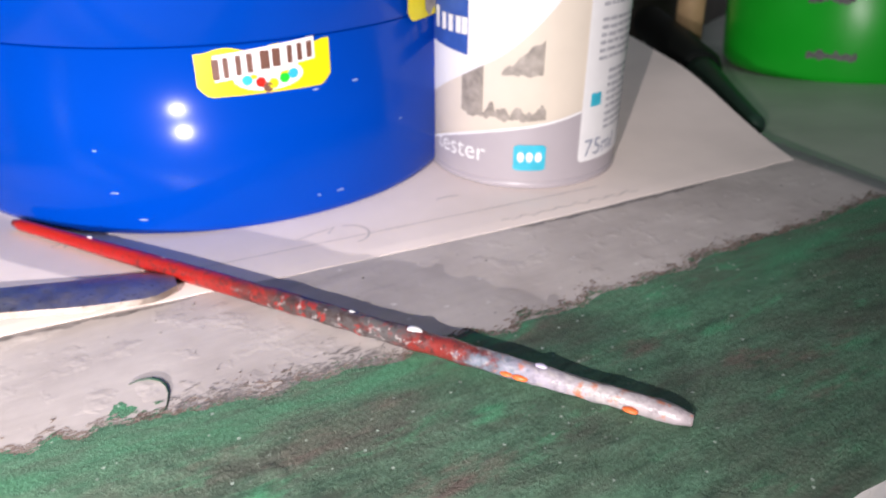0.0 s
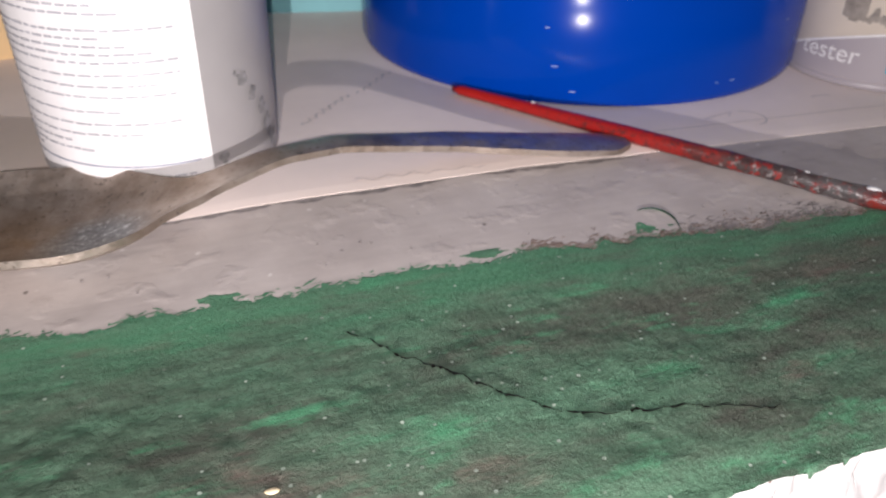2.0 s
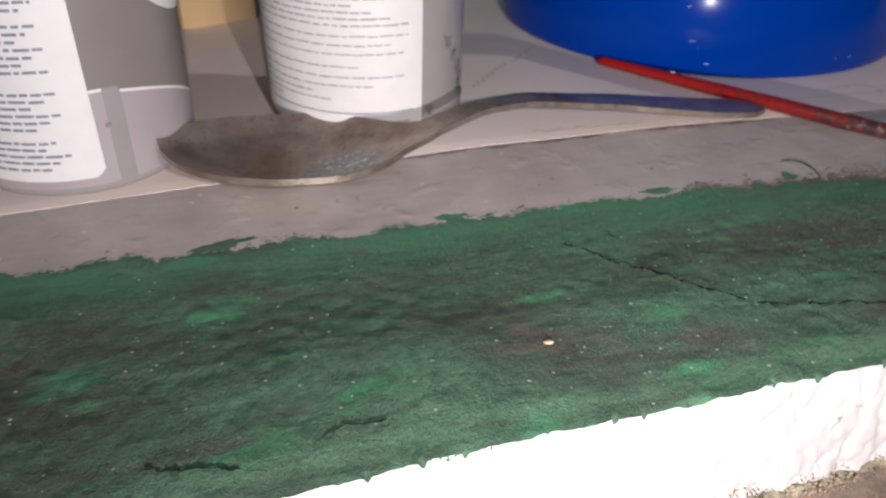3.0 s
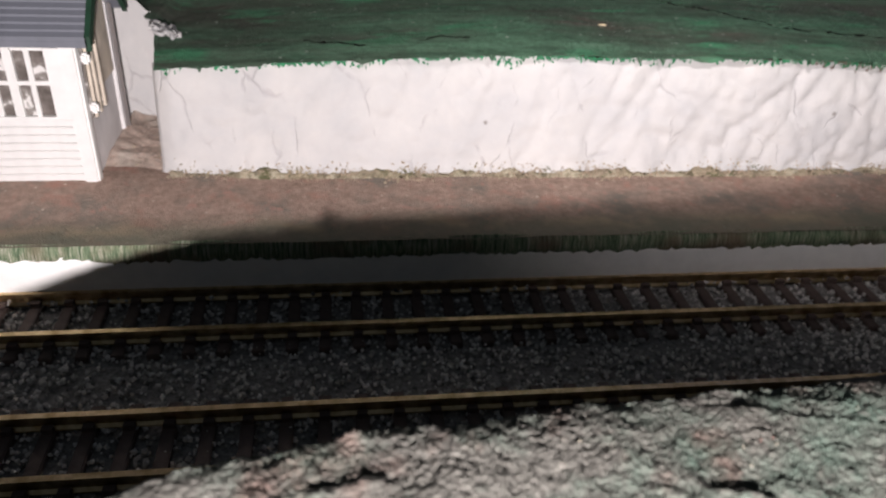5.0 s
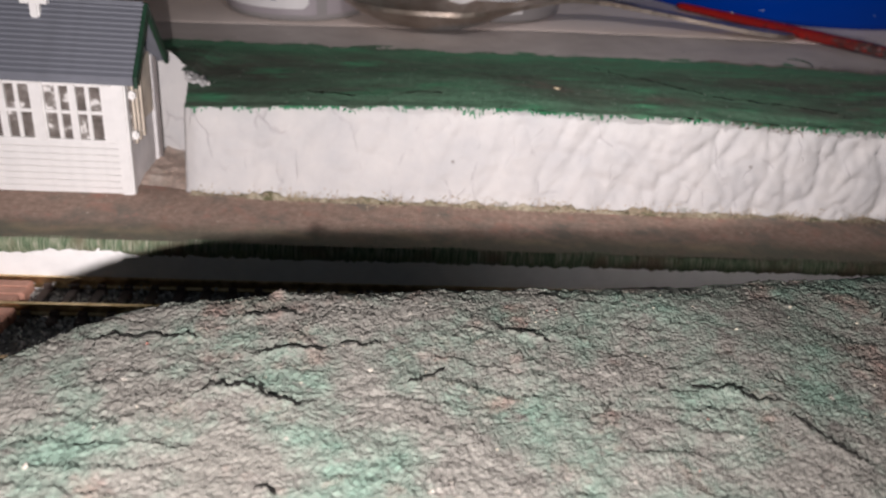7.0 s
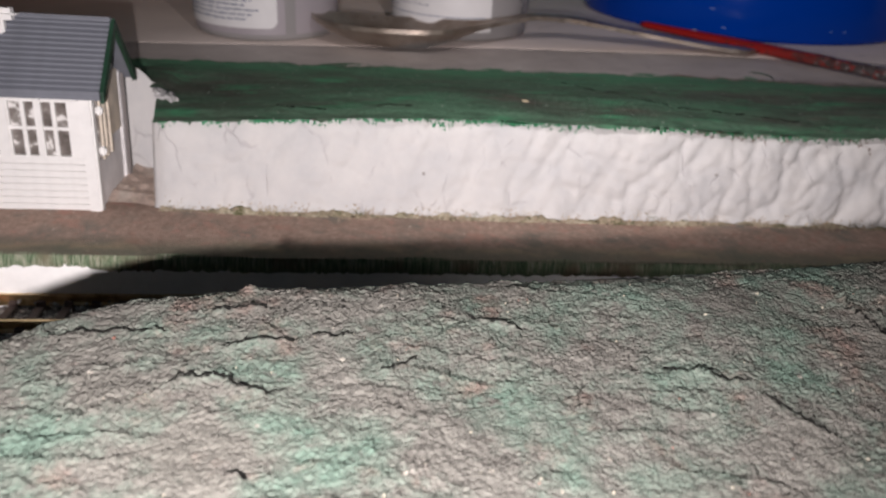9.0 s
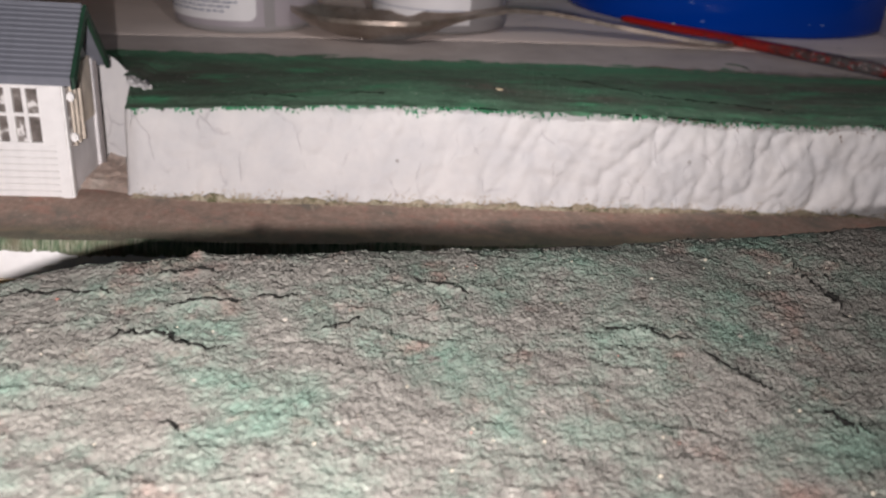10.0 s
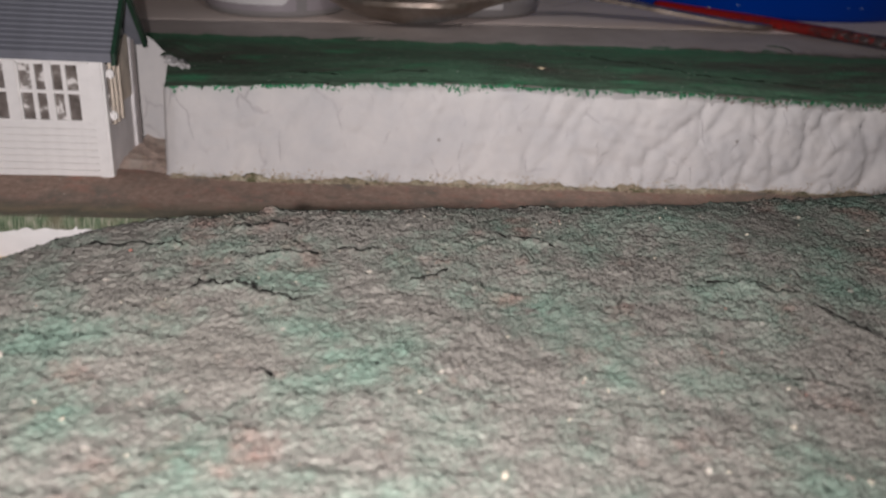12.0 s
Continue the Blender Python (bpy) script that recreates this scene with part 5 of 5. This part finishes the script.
    for name, sign in (("roof_front", 1), ("roof_rear", -1)):
        ye, ze = (-over if sign > 0 else D + over), H - 0.0006
        yr, zr = D / 2, H + ridge + 0.0010

        def course(f0, f1, up0, up1, deep):
            bm = bmesh.new()
            pts = [(ye + (yr - ye) * f, ze + (zr - ze) * f + up) for f, up in ((f0, up0), (f1, up1))]
            vs = [bm.verts.new((x, y, z)) for x in (-W - 0.002, 0.0026) for y, z in pts] + [bm.verts.new((x, y, z - deep)) for x in (-W - 0.002, 0.0026) for y, z in pts]
            for q in ((0, 2, 3, 1), (4, 5, 7, 6), (0, 4, 6, 2), (1, 3, 7, 5), (0, 1, 5, 4), (2, 6, 7, 3)):
                bm.faces.new([vs[c] for c in q])
            bmesh.ops.recalc_face_normals(bm, faces=bm.faces)
            return bm

        slope = add(name, course(0.0, 1.0, -0.0003, -0.0003, 0.0008), M["roof"], label="slate-grey roof in thin courses")
        piece = mesh_of("course", course(0.0, 1.0 / rows + 0.01, 0.00035, 0.0, 0.0006), M["roof"], False)
        for i in range(rows):
            p = new("course", piece)
            p.parent, p.location = slope, (0, (yr - ye) * i / rows, (zr - ze) * i / rows)
        bm = bmesh.new()
        vs = [bm.verts.new((x, y, z + o)) for x in (0.0024, 0.0031) for y, z in ((ye, ze), (yr, zr)) for o in (0.0004, -0.0016)]
        for q in ((0, 1, 3, 2), (4, 6, 7, 5), (0, 2, 6, 4), (1, 5, 7, 3), (0, 4, 5, 1), (2, 3, 7, 6)):
            bm.faces.new([vs[c] for c in q])
        bmesh.ops.recalc_face_normals(bm, faces=bm.faces)
        add("bargeboard", bm, M["dark_green"], label="dark green bargeboard")
    add("ridge_tile", solid_box(-W - 0.002, 0.0026, D / 2 - 0.0006, D / 2 + 0.0006, H + ridge + 0.0006, H + ridge + 0.0016, bevel=0.0003), M["roof"])
    vent = bmesh.new()
    box(vent, -0.0008, 0.0008, -0.0008, 0.0008, -0.003, 0.0016, bevel=0.0003)
    box(vent, -0.0031, 0.0031, -0.0016, 0.0016, 0.0012, 0.0032, bevel=0.0009)
    v = add("roof_vent", vent, M["white_paint"], label="white roof vent")
    v.location = (-0.0152, D / 2 - 0.0022, H + ridge - 0.0006)


build_signal_box()


# ---- small scenic details ----
def ground_chips():
    """Earth and scatter heaped along the foot of the wall."""
    rng = random.Random(12)
    bm = bmesh.new()
    for i in range(3400):
        x = rng.uniform(-0.004, 0.15)
        if noise.noise((x * 160, 3.0, 1.0)) + rng.uniform(-0.4, 0.4) < 0.0:
            continue
        w = abs(rng.gauss(0, 0.0008))
        y = wall_y(x) - 0.0016 - w
        r = rng.uniform(0.00008, 0.00026)
        z = platform_z(y) + rng.uniform(0.0, 1.0) * max(0.0, 0.0013 - w)
        if i % 3 == 0:      # grains stuck to the foot of the wall
            z = abs(rng.gauss(0, 0.0006)) + 0.0005 * (1 + noise.noise((x * 120, 9.0, 0)))
            y = wall_y(x) - 0.0010 + 0.0026 * z / 0.018 + crumple(x + 0.0035, z) - 0.0007 * (1 - smooth01(z / 0.002)) - 0.0001
            r *= 0.75
        if i % 150 == 1:     # the heap between the wall's end and the signal box
            x, y = -0.0065 + rng.gauss(0, 0.0022), 0.0275 + rng.gauss(0, 0.0042)
            z = platform_z(y, x) + abs(rng.gauss(0, 0.0004))
            r *= 1.6
        q = Euler((rng.uniform(0, 6), rng.uniform(0, 6), 0)).to_matrix()
        vs = [bm.verts.new(Vector((x, y, z)) + q @ Vector(d) * r * rng.uniform(0.7, 1.4)) for d in ((1, 0, 0), (-1, 0, 0), (0, 1, 0), (0, -1, 0), (0, 0, 1), (0, 0, -1))]
        for a, b, c in ((0, 2, 4), (2, 1, 4), (1, 3, 4), (3, 0, 4), (2, 0, 5), (1, 2, 5), (3, 1, 5), (0, 3, 5)):
            bm.faces.new((vs[a], vs[b], vs[c]))
    return bm


def foot_crust():
    """A ragged crust of moss and straw along the foot of the wall."""
    bm = bmesh.new()
    prev = None
    for x in span(-0.0030, 0.165, 0.00035):
        h = 0.0002 + 0.0015 * max(0.0, 0.10 + fractal(x * 150, 2, 0, 6)) * (0.6 + 0.4 * smooth01((0.12 - x) / 0.05))
        y, g = wall_y(x) - 0.0010, platform_z(wall_y(x) - 0.0010)
        rag = [0.0002 * noise.noise((x * 900, k * 3.0, 7)) for k in range(5)]
        face = y + crumple(x + 0.0035, h) - 0.0004
        cur = [bm.verts.new(p) for p in ((x, y - 0.0013 - 3 * abs(rag[0]), g - 0.0002), (x, y - 0.0010 + rag[1], g + 0.25 * h + rag[0]), (x, y - 0.0007 + rag[2], g + 0.55 * h + rag[3]),
                                         (x, min(y - 0.0004, face - 0.0002) + rag[4], g + 0.85 * h), (x, face + 0.0006, g + h + rag[1]))]
        if prev:
            for j in range(4):
                bm.faces.new((prev[j], cur[j], cur[j + 1], prev[j + 1]))
        prev = cur
    return bm


M["crust"] = scenic("moss_and_straw", (0.40, 0.34, 0.24), [(260, 0.48, 0.58, (0.62, 0.56, 0.42)), (320, 0.52, 0.62, (0.17, 0.17, 0.09)), (600, 0.54, 0.64, (0.10, 0.08, 0.05))], (0.70, 0.64, 0.50), 1.0)
tagged(part("foot_crust", foot_crust(), M["crust"], smooth=False), "crust of moss and straw along the wall foot", "scatter", kind="stuff")
tagged(part("foot_scatter", ground_chips(), M["scatter"], smooth=False), "brown and straw scatter along the wall foot", "scatter", kind="stuff")


def heap_top(u, v):
    x = -0.0140 + 0.0125 * u + 0.0004 * fractal(v * 4, u * 3, 2)
    y = 0.0195 + 0.0222 * v
    rise = 0.0012 * abs(2 * u - 1) ** 2
    edge = smooth01(u / 0.12) * smooth01((1 - u) / 0.05) * smooth01(v / 0.25)
    return (x, y, platform_z(y, x) - 0.0004 + (rise + 0.0008) * edge + 0.0004 * fractal(x * 500, y * 500, 3) * edge)


M["heap"] = scenic("earth_heap", (0.66, 0.52, 0.44), [(150, 0.50, 0.62, (0.70, 0.60, 0.52)), (170, 0.62, 0.74, (0.36, 0.31, 0.20)), (500, 0.62, 0.74, (0.48, 0.36, 0.28))], (0.66, 0.58, 0.46), 1.0)
tagged(part("earth_heap", grid(span(0, 1, 0.03), span(0, 1, 0.02), heap_top), M["heap"]), "pinkish earth heaped against the wall beside the signal box", "earth heap", kind="structure")


def torn_scrap():
    """A ragged flap of plaster paper curling up off the bank's end."""
    bm = grid(span(-1, 1, 0.08), span(-1, 1, 0.16), lambda u, v: (
        -0.0040 + 0.0024 * u + 0.0010 * fractal(v * 3, u, 1),
        0.0345 + 0.0024 * v * (1.15 - 0.8 * abs(u)) - 0.0012 * u + 0.0012 * fractal(u * 4, 4, v),
        bank_z(-0.0040, 0.0345) + 0.0003 + 0.0006 * (1 - u) + 0.0006 * fractal(u * 3, v * 3, 2)))
    made = bmesh.ops.extrude_face_region(bm, geom=bm.faces[:])
    for v in [g for g in made["geom"] if isinstance(g, bmesh.types.BMVert)]:
        v.co.z -= 0.0005
    bmesh.ops.recalc_face_normals(bm, faces=bm.faces)
    return bm


tagged(part("torn_paper", torn_scrap(), M["plaster"]), "torn white plaster paper on the edge of the bank", "torn paper")
bm = bmesh.new()
bmesh.ops.create_icosphere(bm, subdivisions=2, radius=0.0006)
for v in bm.verts:
    v.co = Vector((v.co.x * 1.3, v.co.y * 0.7, v.co.z * 0.3)) * (1 + 0.4 * noise.noise(v.co * 1500))
M["straw"] = plain("pale_straw", (0.62, 0.52, 0.34), 0.7, vary=0.3, scale=900)
chip = tagged(part("straw_chip", bm, M["straw"]), "pale straw-coloured chip on the green bank", "chip")
chip.location = (0.0672, 0.0343, bank_z(0.0672, 0.0343) + 0.00008)


def ribbon(points, width, lift):
    """A thin drawn stroke on the shelf through (x, y) points."""
    bm = bmesh.new()
    prev = None
    for i, (x, y) in enumerate(points):
        a, b = points[max(0, i - 1)], points[min(len(points) - 1, i + 1)]
        d = Vector((b[0] - a[0], b[1] - a[1], 0)).normalized()
        n = Vector((-d.y, d.x, 0)) * width / 2
        p = Vector((x, y, shelf_z(x, y) + lift))
        cur = (bm.verts.new(p - n), bm.verts.new(p + n))
        if prev:
            bm.faces.new((prev[0], cur[0], cur[1], prev[1]))
        prev = cur
    return bm


def wave(x0, y0, x1, y1, amp, turns, seed):
    rng = random.Random(seed)
    pts = []
    for i in range(turns * 8 + 1):
        u = i / (turns * 8)
        w = amp * math.sin(u * turns * 2 * math.pi) * rng.uniform(0.1, 1.0)
        d = Vector((x1 - x0, y1 - y0)).normalized()
        pts.append((x0 + (x1 - x0) * u - d.y * w + 0.3 * w * d.x, y0 + (y1 - y0) * u + d.x * w))
    return pts


for pts, w in (([(0.140 + 0.002 * i, 0.1008 - 0.00018 * i) for i in range(48)], 0.00025),
               ([(0.1795 + 0.0035 * math.sin(i * 0.4), 0.0985 + 0.0036 * math.cos(i * 0.4)) for i in range(9)], 0.0003),
               ([(0.170, 0.1010), (0.174, 0.1020), (0.178, 0.1024), (0.176, 0.1006)], 0.0003),
               (wave(0.094, 0.0993, 0.118, 0.0970, 0.0010, 5, 1), 0.0002),
               (wave(0.207, 0.0888, 0.240, 0.0866, 0.0008, 8, 2), 0.00025),
               (wave(0.091, 0.126, 0.104, 0.139, 0.0012, 7, 3), 0.00035),
               (wave(0.106, 0.139, 0.117, 0.150, 0.0011, 5, 4), 0.0003),
               ([(0.131, 0.1205), (0.133, 0.1215), (0.1345, 0.1230), (0.133, 0.1190)], 0.0003),
               ([(0.201, 0.1035), (0.2035, 0.1038), (0.206, 0.1030)], 0.0004)):
    part("pencil_mark", ribbon(pts, w, 0.00018), M["pencil"], card, smooth=False)

# a curl of dried green paint, smears and crumbs on the grey strip
CURL = [(0.1350, 0.0730), (0.1363, 0.0733), (0.1378, 0.0729), (0.1388, 0.0719), (0.1393, 0.0703), (0.1392, 0.0685), (0.1386, 0.0667), (0.1380, 0.0652)]
bm = bmesh.new()
rings = []
for i, (x, y) in enumerate(CURL):
    r = 0.00008 + 0.00010 * math.sin(math.pi * i / 7)
    rings.append([bm.verts.new((x + r * math.cos(w), y + 0.6 * r * math.cos(w), shelf_z(x, y) + 0.0001 + r * math.sin(w))) for w in [k * math.pi / 4 for k in range(8)]])
for p, q in zip(rings, rings[1:]):
    for j in range(8):
        bm.faces.new((p[j], q[j], q[(j + 1) % 8], p[(j + 1) % 8]))
tagged(part("paint_curl", bm, M["dark_green"]), "curled shred of dark green paint on the grey strip", "paint shred")


def smear(cx, cy, rx, ry, turn, seed, n=40, rough=1.6):
    bm = bmesh.new()
    mid = bm.verts.new((cx, cy, shelf_z(cx, cy) - 0.00002))
    ring = []
    for i in range(n):
        a = 2 * math.pi * i / n
        q = 0.75 + 0.45 * fractal(math.cos(a) * rough + seed, math.sin(a) * rough, seed, 4)
        u, v = rx * q * math.cos(a), ry * q * math.sin(a)
        x, y = cx + u * math.cos(turn) - v * math.sin(turn), cy + u * math.sin(turn) + v * math.cos(turn)
        ring.append(bm.verts.new((x, y, shelf_z(x, y) - 0.00008)))
    for i in range(n):
        bm.faces.new((mid, ring[i], ring[(i + 1) % n]))
    return bm


M["earth_smear"] = scenic("brown_earth_smear", (0.29, 0.215, 0.18), [(200, 0.48, 0.62, (0.36, 0.31, 0.28)), (300, 0.54, 0.66, (0.17, 0.12, 0.10))], (0.40, 0.34, 0.30))
for args in ((0.1330, 0.0680, 0.0022, 0.0018, 0.3, 1.0), (0.0290, 0.0748, 0.0070, 0.0016, 0.16, 2.0), (0.0670, 0.0722, 0.0042, 0.0017, -0.1, 3.0), (0.1060, 0.0700, 0.0050, 0.0012, -0.1, 5.0)):
    tagged(part("paint_smear", smear(*args), M["bank"]), "thin smear of green paint on the grey strip", "paint smear", "green smears on the strip")


def brushed_line(x0, x1, seed):
    """Streaks of darker paint where the strip meets the card."""
    def f(x, v):
        ends = smooth01((x - x0) / 0.01) * smooth01((x1 - x) / 0.01)
        y = line(CARD_EDGE, x) - 0.0004 - 0.0016 * v * ends * max(0.1, 0.6 + fractal(x * 130, seed, 0, 6))
        return (x, y, shelf_z(x, y) - 0.00003)

    return grid(span(x0, x1, 0.0005), span(0, 1, 0.5), f)


M["dark_brush"] = plain("dark_grey_brushing", (0.27, 0.245, 0.235), 0.7, vary=0.4, scale=600, spec=0.15)
for args in ((0.055, 0.112, 3.0), (0.113, 0.150, 8.0), (0.205, 0.262, 5.0)):
    tagged(part("brushed_line", brushed_line(*args), M["dark_brush"]), "dark grey brush streak along the edge of the card", "paint streak", "brush streaks on the strip")


def edge_flecks(count, x0, x1, spread, seed):
    """Loose brush strokes where the bank's paint runs out on the strip."""
    rng = random.Random(seed)
    bm = bmesh.new()
    for i in range(count):
        x = rng.uniform(x0, x1)
        y = bank_edge(x) + rng.uniform(-0.0008, 0.0) + abs(rng.gauss(0, spread)) * (0.5 + 1.5 * max(0.0, noise.noise((x * 70, 1, seed)) + 0.3))
        ln, wd, tilt = min(0.0018, rng.lognormvariate(-7.9, 0.6)), rng.uniform(0.00006, 0.00018), rng.gauss(0.0, 0.35)
        ring = []
        for k in range(8):
            a = k * math.pi / 4
            u, v = ln * math.cos(a) * rng.uniform(0.8, 1.1), wd * math.sin(a) * rng.uniform(0.7, 1.3)
            px, py = x + u * math.cos(tilt) - v * math.sin(tilt), y + u * math.sin(tilt) + v * math.cos(tilt)
            ring.append(bm.verts.new((px, py, shelf_z(px, py) - 0.00003 + 0.00001 * (i % 3))))
        bm.faces.new(ring)
    return bm


tagged(part("paint_flecks", edge_flecks(2000, -0.02, 0.285, 0.0006, 77), M["bank"]), "loose green brush strokes along the edge of the bank", "paint strokes", kind="stuff")
tagged(part("earth_flecks", edge_flecks(3000, 0.112, 0.290, 0.0012, 41), M["earth_smear"]), "loose brown brush strokes along the edge of the bank", "paint strokes", kind="stuff")
tagged(part("dry_strokes", edge_flecks(700, 0.139, 0.170, 0.0020, 52), M["dark_brush"]), "grey-brown dry brush strokes at the rim of the bank", "paint strokes", kind="stuff")


def rim_flecks(count, x0, x1, fall, seed):
    """Dabs of the bank's paint on the top of the white wall."""
    rng = random.Random(seed)
    bm = bmesh.new()
    for i in range(count):
        x = rng.uniform(x0, x1)
        down = abs(rng.gauss(0, fall)) * (0.4 + 1.6 * max(0.0, 0.3 + noise.noise((x * 90, 5, seed))))
        top = line(WALL_TOP, x + 0.0035) + 0.0006 * fractal((x + 0.0035) * 130, 5.0, 0.0)
        z = top + 0.0001 - down
        v = z / top
        y = wall_y(x + 0.0035) - 0.0010 + 0.0026 * v + crumple(x + 0.0035, z) + 0.0004 * smooth01((v - 0.86) / 0.14) - 0.00022
        w, h, tilt = rng.uniform(0.00008, 0.00028), rng.uniform(0.0001, 0.00042), rng.gauss(0, 0.4)
        ring = []
        for k in range(7):
            a = k * 2 * math.pi / 7
            p, q = w * math.cos(a) * rng.uniform(0.6, 1.3), h * math.sin(a) * rng.uniform(0.6, 1.3)
            ring.append(bm.verts.new((x + p * math.cos(tilt) - q * math.sin(tilt), y + 0.35 * q, z + p * math.sin(tilt) + q * math.cos(tilt))))
        bm.faces.new(ring)
    return bm


M["rim_green"] = plain("bright_green_dabs", (0.035, 0.21, 0.095), 0.8, vary=0.45, scale=900)
tagged(part("rim_dabs", rim_flecks(900, -0.003, 0.150, 0.00045, 14), M["rim_green"], smooth=False), "green paint dabs along the top of the white wall", "paint strokes", kind="stuff")
tagged(part("rim_earth", rim_flecks(140, 0.098, 0.150, 0.0007, 15), M["earth_smear"], smooth=False), "brown paint dabs along the top of the white wall", "paint strokes", kind="stuff")


def splash():
    """White paint brushed up over the fringe of the platform."""
    def f(x, v):
        ends = smooth01((x + 0.0255) / 0.004) * smooth01((-0.0075 - x) / 0.006)
        return (x, -0.00045 + 0.0003 * v, -0.0040 + v * (0.0004 + ends * (0.0009 + 0.0007 * fractal(x * 500, 3, 0, 6))))

    return grid(span(-0.0255, -0.0075, 0.0003), span(0, 1, 0.25), f)


part("white_splash", splash(), M["white_paint"], platform, "white paint brushed over the fringe")


# ---- barrow crossing over the near track ----
M["crossing"] = plain("pinkish_orange_paint", (0.50, 0.27, 0.20), 0.8, vary=0.3, scale=220, relief=0.4)
crossing = thing("barrow_crossing", "pinkish-orange painted board crossing laid between the rails", "barrow crossing", (-0.0250, 0, -0.0104))
for y0, y1, wide in ((-0.0083, -0.0060, 0.0), (-0.0058, -0.0035, 0.0006), (-0.0033, -0.0010, 0.0003), (-0.0147, -0.0124, 0.0009), (-0.0122, -0.0101, 0.0012)):
    part("board", solid_box(-0.034, wide, y0, y1, 0.0, 0.0021, bevel=0.0002), M["crossing"], crossing, smooth=False)


def crumbs():
    rng = random.Random(31)
    bm = bmesh.new()
    for i in range(48):
        x = rng.uniform(0.0, 0.27)
        y = line(GREY_EDGE, x) + rng.uniform(0.05, 0.95) * (line(CARD_EDGE, x) - line(GREY_EDGE, x))
        r = rng.uniform(0.00010, 0.00026)
        vs = [bm.verts.new((x + d[0] * r * 1.4, y + d[1] * r, shelf_z(x, y) + d[2] * r * 0.6)) for d in ((1, 0, 0), (-1, 0, 0), (0, 1, 0), (0, -1, 0), (0, 0, 1))]
        for a, b, c in ((0, 2, 4), (2, 1, 4), (1, 3, 4), (3, 0, 4)):
            bm.faces.new((vs[a], vs[b], vs[c]))
    return bm


tagged(part("paint_crumbs", crumbs(), M["can_dark"], smooth=False), "crumbs of dried paint on the grey strip", "crumbs", kind="stuff")
